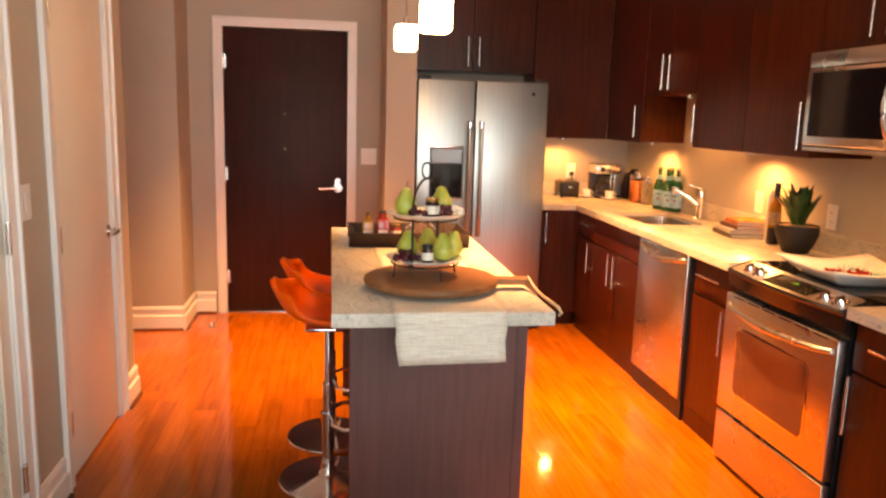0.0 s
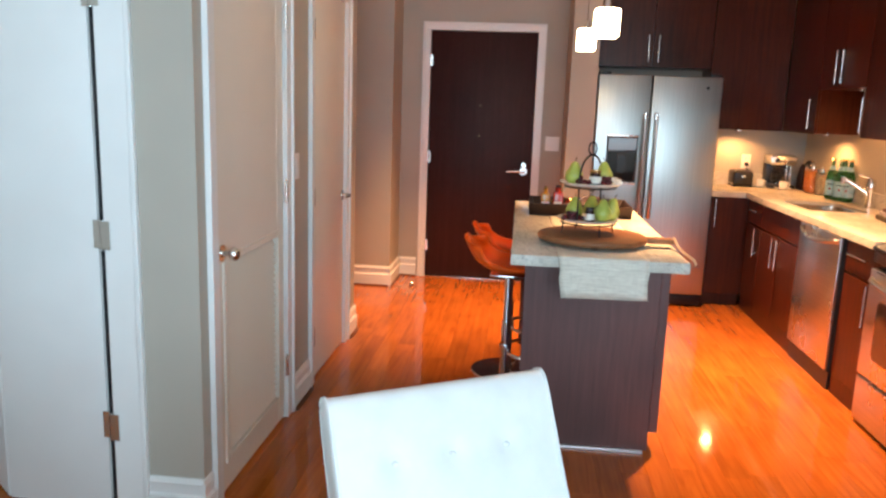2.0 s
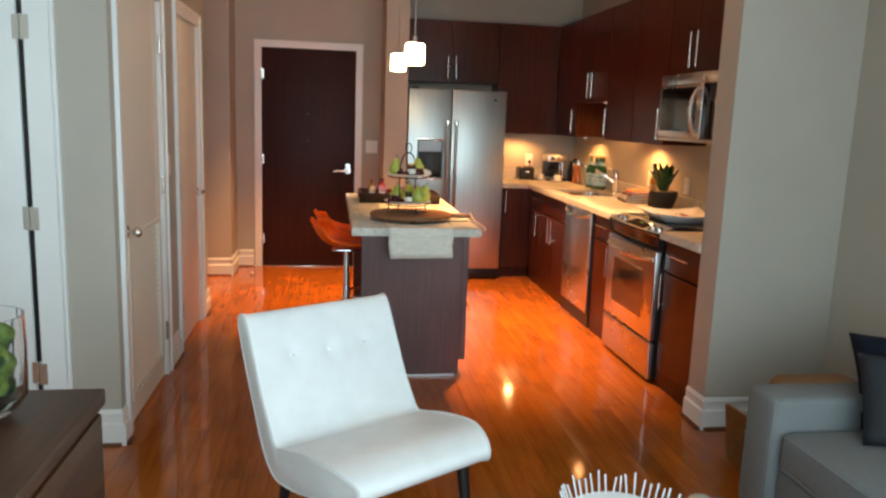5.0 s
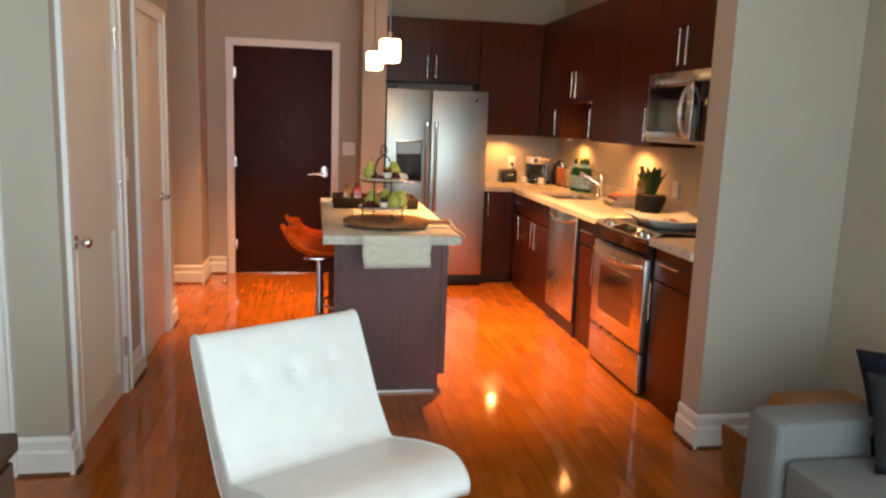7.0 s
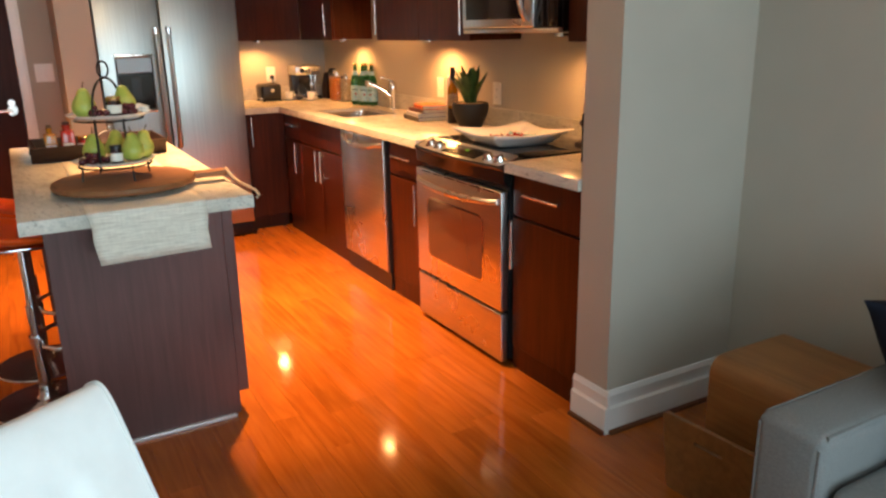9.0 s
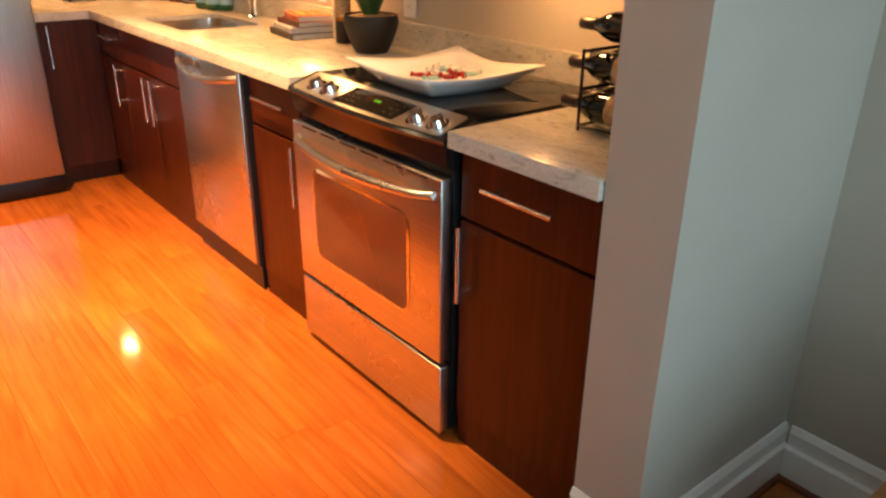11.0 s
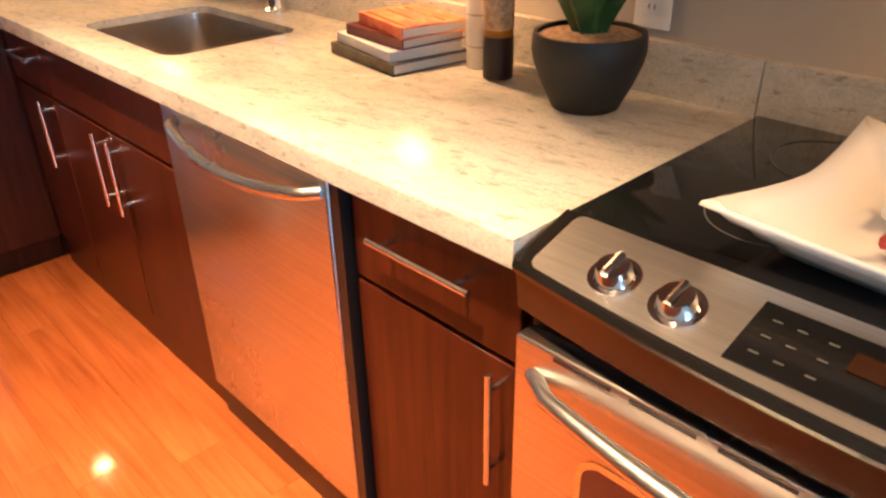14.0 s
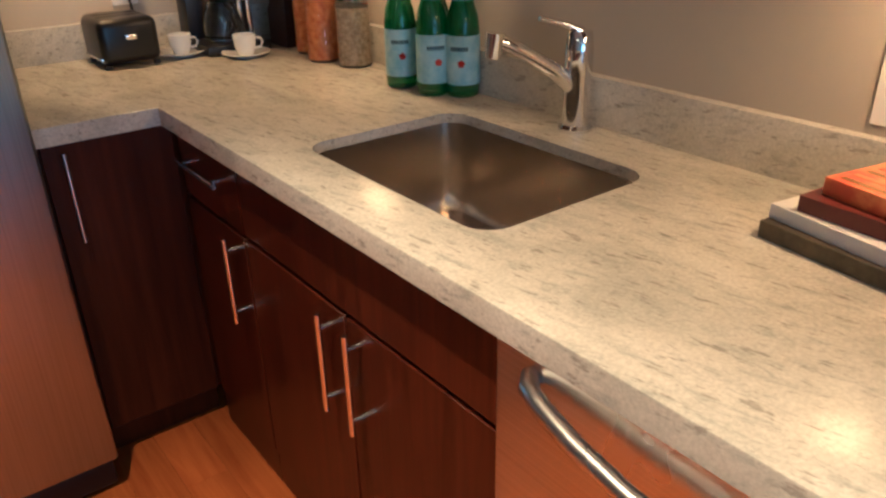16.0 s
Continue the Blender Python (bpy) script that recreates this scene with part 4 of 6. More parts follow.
for i in (0, NV):
    bm.faces.new([bm.verts[k] for k in (i, V + i, 3 * V + i, 2 * V + i)])
bmesh.ops.recalc_face_normals(bm, faces=bm.faces)
yd = yc - 0.036
part("steel_plate", bm, M_PANEL, panel, "brushed steel plate with rounded corners")
# display
bm = bmesh.new()
q = [on_panel(y, s, 0.0026) for y, s in ((yd - 0.142, 0.12), (yd + 0.142, 0.12), (yd + 0.142, 0.80), (yd - 0.142, 0.80))]
lo = [bm.verts.new(p) for p in q]
hi = [bm.verts.new(p + up * 0.002) for p in q]
bm.faces.new(hi)
for i in range(4):
    bm.faces.new((lo[i], lo[(i + 1) % 4], hi[(i + 1) % 4], hi[i]))
bmesh.ops.recalc_face_normals(bm, faces=bm.faces)
disp = part("display", bm, M_BGLASS, panel, "black touch display with clock")


def dash(y, s, w, h, m, name, label=""):
    bm = bmesh.new()
    c = on_panel(y, s, 0.0056 if name == "digit" else 0.0048)
    tv = Vector((0, 1, 0))
    sl = (on_panel(y, 1, 0) - on_panel(y, 0, 0)).normalized()
    vs = []
    for a, b in ((-1, -1), (1, -1), (1, 1), (-1, 1)):
        vs.append(bm.verts.new(c + tv * a * w / 2 + sl * b * h / 2))
    bm.faces.new(vs)
    r = bmesh.ops.extrude_face_region(bm, geom=list(bm.faces))
    bmesh.ops.translate(bm, verts=[v for v in r["geom"] if isinstance(v, bmesh.types.BMVert)], vec=up * 0.0004)
    bmesh.ops.recalc_face_normals(bm, faces=bm.faces)
    part(name, bm, m, disp, label)


dash(yd + 0.012, 0.56, 0.066, 0.026, M_AMBER, "readout")
for i, yy in enumerate((0.000, -0.007, -0.016, -0.022)):
    dash(yd + yy, 0.54, 0.0034 if i % 2 else 0.0044, 0.011, M_GREENLED, "digit", "green lit digit")
for yy in (-0.115, -0.085, 0.065, 0.095, 0.12):
    for s in (0.28, 0.46, 0.64):
        dash(yd + yy, s, 0.010, 0.0025, M_MARK, "marking")
for bx_, by_, r in ((2.32, yc - 0.19, 0.105), (2.32, yc + 0.19, 0.080), (2.56, yc - 0.19, 0.080), (2.56, yc + 0.19, 0.105)):
    part("burner_ring", lathe(bmesh.new(), [(r, 0), (r, 0.0004), (r - 0.0022, 0.0004), (r - 0.0022, 0)], bx_, by_, 0.9182, 48, False), M_RING, t)
# oven door
door = part("oven_door", B(2.060, y0 + 0.004, 0.256, 2.096, y1 - 0.002, 0.782, 0.005, 3), M_STEELH, t)
bm = bmesh.new()
rr = rounded(yc - 0.232, 0.358, yc + 0.258, 0.645, 0.03)
outer = [bm.verts.new((2.0585, a, b)) for a, b in rounded(yc - 0.242, 0.348, yc + 0.268, 0.655, 0.04)]
inner = [bm.verts.new((2.0575, a, b)) for a, b in rr]
for j in range(len(rr)):
    bm.faces.new((outer[j], outer[(j + 1) % len(rr)], inner[(j + 1) % len(rr)], inner[j]))
bmesh.ops.recalc_face_normals(bm, faces=bm.faces)
part("window_trim", bm, M_CHROME, door, "polished window trim")
bm = bmesh.new()
bm.faces.new([bm.verts.new((2.0578, a, b)) for a, b in rr])
r = bmesh.ops.extrude_face_region(bm, geom=list(bm.faces))
bmesh.ops.translate(bm, verts=[v for v in r["geom"] if isinstance(v, bmesh.types.BMVert)], vec=(0.004, 0, 0))
bmesh.ops.recalc_face_normals(bm, faces=bm.faces)
part("oven_window", bm, M_OVENGL, door, "dark oven window")
bm = bmesh.new()
hp = []
for i in range(17):
    s = i / 16
    st = min(1, min(s, 1 - s) / 0.06)
    hp.append((2.058 - 0.020 * st - 0.032 * math.sin(math.pi * s), y0 + 0.035 + s * (y1 - y0 - 0.07), 0.735 - 0.012 * math.sin(math.pi * s)))
tube(bm, hp, [0.011 + 0.004 * math.sin(math.pi * i / 16) for i in range(17)], 12)
part("handle", bm, M_STEELH, door, "bowed steel oven handle")
for i in range(6):
    a = y0 + 0.06 + i * 0.11
    part("vent_slot", B(2.0592, a, 0.770, 2.0605, a + 0.085, 0.776), M_BLACK, door)
part("drawer", B(2.062, y0 + 0.004, 0.022, 2.096, y1 - 0.002, 0.242, 0.005, 3), M_STEELH, t, "stainless storage drawer")

# microwave
y0, y1 = 2.636, 3.385
x0 = 2.345
t = thing("microwave", (2.54, 3.0, 1.405), "stainless over-the-range microwave with black window", "microwave")
part("body", B(x0 + 0.03, y0, 1.412, 2.70, y1, 1.818), M_BLACK, t)
part("front_top", B(x0 + 0.004, y0, 1.755, x0 + 0.029, y1, 1.818, 0.003), M_STEELH, t)
f = part("door", B(x0, y0 + 0.17, 1.430, x0 + 0.029, y1, 1.752, 0.008, 3), M_STEELH, t)
part("door_window", B(x0 - 0.003, y0 + 0.235, 1.468, x0 + 0.004, y1 - 0.035, 1.735, 0.002, 1), M_BGLASS, f, "black glass window")
part("control_strip", B(x0 + 0.002, y0 + 0.004, 1.430, x0 + 0.029, y0 + 0.167, 1.752, 0.004), M_BGLASS, t, "black control strip")
part("bottom_grille", B(x0 + 0.006, y0, 1.408, x0 + 0.029, y1, 1.427, 0.003), M_STEELH, t)
bm = bmesh.new()
tube(bm, [(x0 - 0.050 * math.sin(math.pi * i / 12) ** 0.6, y0 + 0.205, 1.455 + 0.275 * i / 12) for i in range(13)], 0.012, 12)
part("handle", bm, M_STEELH, f, "curved steel handle")

# refrigerator
x0, x1, yf = 0.893, 1.793, 5.44
xs = 1.288
t = thing("refrigerator", (1.34, 5.8, 0), "stainless side-by-side refrigerator with door dispenser", "refrigerator")
part("body", B(x0 + 0.004, yf + 0.075, 0.02, x1 - 0.004, YK - 0.02, 1.742), M_BLACK, t)
lf = part("freezer_door", B(x0, yf, 0.105, xs - 0.003, yf + 0.072, 1.752, 0.008, 3), M_STEEL, t)
rf = part("fridge_door", B(xs + 0.003, yf, 0.105, x1, yf + 0.072, 1.752, 0.008, 3), M_STEEL, t)
part("kick_grille", B(x0 + 0.01, yf + 0.03, 0.015, x1 - 0.01, yf + 0.09, 0.098, 0.004), M_BLACK, t, "black base grille")
for fx_ in (x0 + 0.08, x1 - 0.08):
    part("foot", rod(bmesh.new(), (fx_, yf + 0.12, 0), (fx_, yf + 0.12, 0.03), 0.02, 12), M_BLACK, t)
for dr, hx in ((lf, xs - 0.040), (rf, xs + 0.040)):
    bm = bmesh.new()
    tube(bm, [(hx, yf - 0.002, 1.470), (hx, yf - 0.046, 1.462), (hx, yf - 0.052, 1.44), (hx, yf - 0.052, 0.73), (hx, yf - 0.046, 0.705), (hx, yf - 0.002, 0.697)], 0.0135, 14)
    part("handle", bm, M_STEEL, dr, "long vertical steel handle")
    part("handle_bracket", rod(bmesh.new(), (hx, yf - 0.052, 1.435), (hx, yf - 0.052, 1.475), 0.017, 14), M_CHROME, dr)
dsp = part("dispenser", B(0.984, yf - 0.005, 0.945, 1.216, yf + 0.004, 1.310, 0.004), M_BLACK, lf, "black water and ice dispenser")
part("dispenser_recess", B(1.000, yf - 0.0075, 0.965, 1.200, yf - 0.004, 1.185), M_BGLASS, dsp)
part("dispenser_controls", B(0.996, yf - 0.008, 1.195, 1.204, yf - 0.0045, 1.288, 0.002, 1), M_DISP, dsp, "grey glossy control panel")
part("dispenser_paddle", B(1.070, yf - 0.012, 1.02, 1.130, yf - 0.0078, 1.16, 0.003, 1), M_HOUSING, dsp)
part("dispenser_rim", B(0.981, yf - 0.010, 1.295, 1.219, yf - 0.0055, 1.313, 0.002), M_NICKEL, dsp)
part("drip_tray", B(0.990, yf - 0.022, 0.940, 1.210, yf - 0.0055, 0.958, 0.003), M_NICKEL, dsp)
part("badge", rod(bmesh.new(), (1.688, yf + 0.002, 1.672), (1.688, yf - 0.003, 1.672), 0.012, 16), M_BLACK, rf, "small round badge")
for hx in (x0 + 0.05, x1 - 0.05):
    part("hinge_cover", B(hx - 0.04, yf + 0.01, 1.753, hx + 0.04, yf + 0.12, 1.772, 0.004), M_BLACK, t)


# ---- island ----
IX0, IX1, IY0, IY1 = 0.326, 1.026, 2.566, 4.33
t = thing("kitchen_island", (0.7, 3.45, 0), "dark veneer kitchen island with panelled end", "island")
part("end_panel", B(0.388, 2.795, 0.012, 0.965, 2.815, 0.866, 0.0015, 1), M_ISLE, t)
part("end_panel", B(0.388, 4.255, 0.0, 1.0, 4.275, 0.866, 0.0015, 1), M_ISLE, t)
bm = bmesh.new()
box(bm, 0.560, 2.816, 0.10, 0.985, 4.254, 0.866)
part("body", bm, M_ISLE, t)
part("toe_kick", B(0.560, 2.816, 0, 0.935, 4.254, 0.098), M_ISLE, t)
part("corner_stile", B(0.9655, 2.795, 0.10, 1.003, 2.815, 0.866, 0.0015, 1), M_ISLE, t)
for i in range(3):
    a = 2.818 + i * 0.479
    f = part("door", B(0.986, a, 0.104, 1.004, a + 0.476, 0.864, 0.0015, 1), M_ISLE, t)
part("floor_strip", B(0.388, 2.779, 0.0, 0.945, 2.794, 0.014, 0.003), M_PINK, t, "pale metal strip along the floor")
ct = thing("island_countertop", (0.68, 3.45, ZB), "pale speckled granite island top with a square edge", "countertop")
part("slab", slab(bmesh.new(), [(IX0, IY0), (IX1, IY0), (IX1, IY1), (IX0, IY1)], [], ZB - 0.002, ZC), M_GRANITE, ct)

# woven runner lying on the top and hanging over its end
rx0, rx1 = 0.515, 0.868
bm = bmesh.new()
path = [(3.70, ZC + 0.003), (3.3, ZC + 0.003), (2.9, ZC + 0.003), (2.60, ZC + 0.003), (IY0 + 0.006, ZC + 0.0035), (IY0 - 0.004, ZC + 0.001), (IY0 - 0.007, ZC - 0.012), (IY0 - 0.009, 0.86), (IY0 - 0.006, 0.82), (IY0 - 0.010, 0.78), (IY0 - 0.008, 0.748)]
NU = 14
grid = []
for k, (y, z) in enumerate(path):
    row = []
    for i in range(NU + 1):
        u = i / NU
        wob = 0.003 * math.sin(9 * u + k) if k > 6 else 0
        slant = 0.012 * max(0, (0.91 - z) / 0.13) * (1 - u)
        row.append(bm.verts.new((rx0 + (rx1 - rx0) * u + slant + 0.003 * math.sin(2.1 * k), y - abs(wob), z + (0.006 * (u - 0.5) if k == len(path) - 1 else 0))))
    grid.append(row)
for A, C in zip(grid, grid[1:]):
    for i in range(NU):
        bm.faces.new((A[i], A[i + 1], C[i + 1], C[i]))
ob = solid("table_runner", bm, M_RUNNER, (0.69, 3.0, ZC), "cream woven table runner hanging over the island end", "table runner")
md = ob.modifiers.new("thick", "SOLIDIFY")
md.thickness, md.offset = 0.003, 1.0

# round serving board on feet, with a handle and rope
bx, by = 0.672, 2.905
t = thing("serving_board", (bx, by, ZC + 0.004), "round wooden serving board with handle and rope loop", "serving board")
part("disc", lathe(bmesh.new(), [(0.222, 0.018), (0.232, 0.021), (0.236, 0.030), (0.233, 0.040), (0.226, 0.043), (0.16, 0.0435)], bx, by, ZC, 64), M_BOARD, t)
part("paddle_handle", B(bx + 0.228, by - 0.045, ZC + 0.020, bx + 0.345, by + 0.012, ZC + 0.041, 0.005, 2), M_BOARD, t)
for a in (35, 145, 215, 325, 270):
    px, py = bx + 0.15 * math.cos(radians(a)), by + 0.15 * math.sin(radians(a))
    part("foot", lathe(bmesh.new(), [(0.016, 0.0035), (0.018, 0.012), (0.015, 0.0185)], px, py, ZC, 12), M_TRAY, t)
bm = bmesh.new()
tube(bm, [(bx + 0.335, by - 0.015, ZC + 0.036), (bx + 0.343, by - 0.03, ZC + 0.046), (bx + 0.352, by - 0.09, ZC + 0.020), (bx + 0.357, by - 0.17, ZC + 0.012), (bx + 0.362, by - 0.25, ZC + 0.012), (bx + 0.368, by - 0.32, ZC + 0.010), (bx + 0.372, by - 0.345, ZC - 0.004), (bx + 0.368, by - 0.335, ZC - 0.012)], 0.0055, 8)
part("rope", bm, M_ROPE, t, "twisted rope loop")

# two-tier stand with fruit
sx, sy = 0.652, 2.93
ZD = ZC + 0.0435
t = thing("tiered_stand", (sx, sy, ZD), "two-tier iron stand with round white plates", "tiered stand")
bm = bmesh.new()
for a in (20, 110, 200, 290):
    ca, sa = math.cos(radians(a)), math.sin(radians(a))
    tube(bm, [(sx + 0.122 * ca, sy + 0.122 * sa, ZD), (sx + 0.118 * ca, sy + 0.118 * sa, ZD + 0.03), (sx + 0.116 * ca, sy + 0.116 * sa, ZD + 0.052)], 0.0035, 8)
tube(bm, [(sx + 0.118 * math.cos(2 * math.pi * i / 32), sy + 0.118 * math.sin(2 * math.pi * i / 32), ZD + 0.046) for i in range(32)], 0.0035, 8, True)
part("base_frame", bm, M_IRON, t)
bm = bmesh.new()
hoop = []
for i in range(25):
    th = math.pi * i / 24
    hoop.append((sx - 0.055 * math.cos(th), sy - 0.09 * math.cos(th), ZD + 0.245 + 0.095 * math.sin(th)))
tube(bm, [(sx - 0.055, sy - 0.09, ZD + 0.04), *hoop, (sx + 0.055, sy + 0.09, ZD + 0.04)], 0.0042, 8)
tube(bm, [(sx + 0.110 * math.cos(2 * math.pi * i / 32), sy + 0.110 * math.sin(2 * math.pi * i / 32), ZD + 0.203) for i in range(32)], 0.0035, 8, True)
part("hoop", bm, M_IRON, t)
bm = bmesh.new()
tube(bm, [(sx + 0.017 * math.sin(2 * math.pi * i / 20), sy, ZD + 0.368 - 0.027 * math.cos(2 * math.pi * i / 20)) for i in range(20)], 0.0035, 8, True)
part("ring", bm, M_IRON, t)
for z in (0.052, 0.209):
    part("plate", lathe(bmesh.new(), [(0.10, 0.0), (0.118, 0.003), (0.134, 0.011), (0.137, 0.014), (0.134, 0.015), (0.115, 0.008), (0.09, 0.005)], sx, sy, ZD + z, 48), M_WHITEC, t, "round white plate")


def pear_mesh():
    bm = bmesh.new()
    prof = [(0.006, 0.0), (0.024, 0.003), (0.036, 0.018), (0.039, 0.034), (0.035, 0.052), (0.025, 0.068), (0.019, 0.080), (0.016, 0.089), (0.008, 0.095), (0.003, 0.096)]
    lathe(bm, prof, 0, 0, 0, 20)
    for v in bm.verts:
        v.co.x += 0.05 * max(0, v.co.z - 0.05)
        v.co += 0.0015 * Vector((noise.noise(v.co * 40), noise.noise(v.co * 40 + Vector((5, 0, 0))), 0))
    return bm


pear = thing("pear", (sx - 0.075, sy - 0.03, ZD + 0.215), "green-yellow pear on the tiered stand", "pear", "pears", "", 20, True)
part("fruit", pear_mesh(), M_PEAR, pear)
part("stalk", tube(bmesh.new(), [(0.0022, 0, 0.093), (0.004, 0, 0.104), (0.009, 0.002, 0.116)], 0.0018, 6), M_STEM, pear, "brown stalk")
for px, py, z, rx, ry, rz in ((0.058, 0.03, 0.215, 0, 0, 140), (-0.060, 0.02, 0.058, 0, 0, 60), (0.055, -0.035, 0.058, 4, -6, 200), (0.092, 0.022, 0.060, -6, 8, 310), (0.02, 0.085, 0.058, 0, 0, 90)):
    copy_thing(pear, pose(sx + px, sy + py, ZD + z, rx, ry, rz))

rng = random.Random(5)


def grapes(name, cx, cy, z, n, spread, label):
    bm = bmesh.new()
    for i in range(n):
        a, r = rng.uniform(0, 6.28), spread * math.sqrt(rng.random())
        ball(bm, (cx + r * math.cos(a), cy + 0.7 * r * math.sin(a), z + 0.011 + rng.choice((0, 0, 0.016)) * (r < spread * 0.7)), rng.uniform(0.0095, 0.0125), 2)
    solid(name, bm, M_GRAPE, (cx, cy, z), label, "grapes", "", "stuff")


grapes("grapes", sx - 0.075, sy - 0.055, ZD + 0.062, 26, 0.05, "dark red grapes on the lower plate")
grapes("grapes", sx - 0.025, sy - 0.07, ZD + 0.219, 14, 0.035, "dark red grapes on the upper plate")
grapes("grapes", sx + 0.055, sy - 0.06, ZD + 0.219, 12, 0.03, "dark red grapes on the upper plate")
bm = bmesh.new()
for i in range(5):
    a = rng.uniform(0, 6.28)
    ball(bm, (sx + 0.10 + 0.015 * math.cos(a), sy - 0.035 + 0.015 * math.sin(a), ZD + 0.226 + 0.004 * i), 0.014, 2, (1.2, 0.9, 0.6))
solid("cheese_pieces", bm, M_CANDLE, (sx + 0.10, sy - 0.035, ZD + 0.222), "small pale cheese pieces on the upper plate", "cheese", "", "stuff")


def small_jar(cx, cy, z, label, r=0.024, h=0.052, fill=M_JAM, lid=M_BLACK):
    t = thing("jar", (cx, cy, z), label, "jar", "small jars")
    part("glass", lathe(bmesh.new(), [(r * 0.92, 0), (r, 0.004), (r, h * 0.82), (r * 0.86, h * 0.92), (r * 0.86, h)], cx, cy, z, 20), fill, t)
    part("label", lathe(bmesh.new(), [(r + 0.0006, h * 0.16), (r + 0.0008, h * 0.18), (r + 0.0008, h * 0.70), (r + 0.0006, h * 0.72)], cx, cy, z, 20, False), M_LABEL, t, "pale paper label")
    part("lid", lathe(bmesh.new(), [(r * 0.92, h), (r * 0.95, h + 0.001), (r * 0.95, h + 0.011), (r * 0.88, h + 0.013)], cx, cy, z, 20), lid, t, "round lid")


small_jar(sx + 0.012, sy - 0.07, ZD + 0.219, "small jam jar with white label and gold lid", 0.025, 0.050, M_JAM, M_GOLD)
small_jar(sx - 0.002, sy - 0.085, ZD + 0.062, "small dark jam jar with white label", 0.020, 0.048)

# dark tray with condiments at the far end
tx0, tx1, ty0, ty1 = 0.435, 0.925, 3.72, 4.02
t = thing("serving_tray", (0.70, 3.87, ZC), "dark wooden serving tray with flared sides", "tray")
part("tray_floor", B(tx0, ty0, ZC, tx1, ty1, ZC + 0.010), M_TRAY, t)
e = 0.030
for nm, p, q, out in (("side", (tx0, ty0), (tx0, ty1), (-1, 0)), ("side", (tx1, ty0), (tx1, ty1), (1, 0)), ("side", (tx0 - e, ty0), (tx1 + e, ty0), (0, -1)), ("side", (tx0 - e, ty1), (tx1 + e, ty1), (0, 1))):
    part(nm, prism(bmesh.new(), [(0, 0.001), (e, 0.068), (e - 0.010, 0.070), (-0.010, 0.0105)], (*p, ZC), (*q, ZC), (*out, 0), (0, 0, 1)), M_TRAY, t)


def flask(cx, cy, z, label, fill, r=0.026, h=0.075, neck=0.010, square=False, lid=M_STEM):
    t = thing("bottle", (cx, cy, z), label, "bottle", "condiment bottles")
    bm = bmesh.new()
    if square:
        box(bm, cx - r, cy - r, z, cx + r, cy + r, z + h, 0.006, 2)
    else:
        lathe(bm, [(r * 0.9, 0), (r, 0.005), (r, h * 0.75), (r * 0.7, h * 0.92), (neck, h)], cx, cy, z, 20)
    part("glass", bm, fill, t)
    part("neck", lathe(bmesh.new(), [(neck, h - 0.003), (neck, h + 0.018), (neck * 1.25, h + 0.019), (neck * 1.25, h + 0.024)], cx, cy, z, 14), fill, t)
    part("cork", lathe(bmesh.new(), [(neck * 0.9, h + 0.024), (neck * 0.95, h + 0.036), (neck * 0.7, h + 0.038)], cx, cy, z, 12), lid, t)
    part("label", B(cx - r * 0.8, cy - r - 0.0012, z + h * 0.08, cx + r * 0.8, cy - r - 0.0002, z + h * 0.55), M_LABEL, t, "pale paper label")


flask(0.492, 3.80, ZC + 0.0105, "small square bottle of golden oil on the tray", M_OIL, 0.025, 0.105, 0.011, True)
flask(0.560, 3.785, ZC + 0.0105, "small square bottle of red preserve on the tray", M_RED, 0.027, 0.115, 0.016, True, M_FOIL)
flask(0.555, 3.90, ZC + 0.0105, "small round bottle of amber syrup on the tray", M_OIL, 0.022, 0.070)
small_jar(0.63, 3.90, ZC + 0.0105, "small red jam jar on the tray", 0.026, 0.06, M_RED, M_GOLD)
# glass dome and folded napkin on the tray
t = thing("glass_dome", (0.745, 3.85, ZC + 0.0105), "clear glass cake dome over wrapped sweets", "glass dome")
part("dome", lathe(bmesh.new(), [(0.075, 0.004), (0.078, 0.03), (0.070, 0.065), (0.045, 0.090), (0.012, 0.098), (0.010, 0.11), (0.016, 0.125), (0.006, 0.132)], 0.745, 3.85, ZC + 0.0105, 32), M_GLASS, t)
part("dish", lathe(bmesh.new(), [(0.07, 0), (0.088, 0.003), (0.088, 0.0038), (0.02, 0.0036)], 0.745, 3.85, ZC + 0.0105, 32), M_WHITEC, t)
bm = bmesh.new()
box(bm, 0.80, 3.775, ZC + 0.0105, 0.905, 3.93, ZC + 0.022, 0.004, 2)
box(bm, 0.812, 3.78, ZC + 0.0225, 0.896, 3.92, ZC + 0.032, 0.004, 2)
solid("napkin", bm, M_RUNNER, (0.88, 3.85, ZC + 0.0105), "folded cream cloth napkin on the tray", "napkin")


# ---- bar stools ----
def bmesh_scaled(bm, s):
    bmesh.ops.transform(bm, matrix=Matrix.Diagonal((*s, 1)), verts=bm.verts)
    return bm


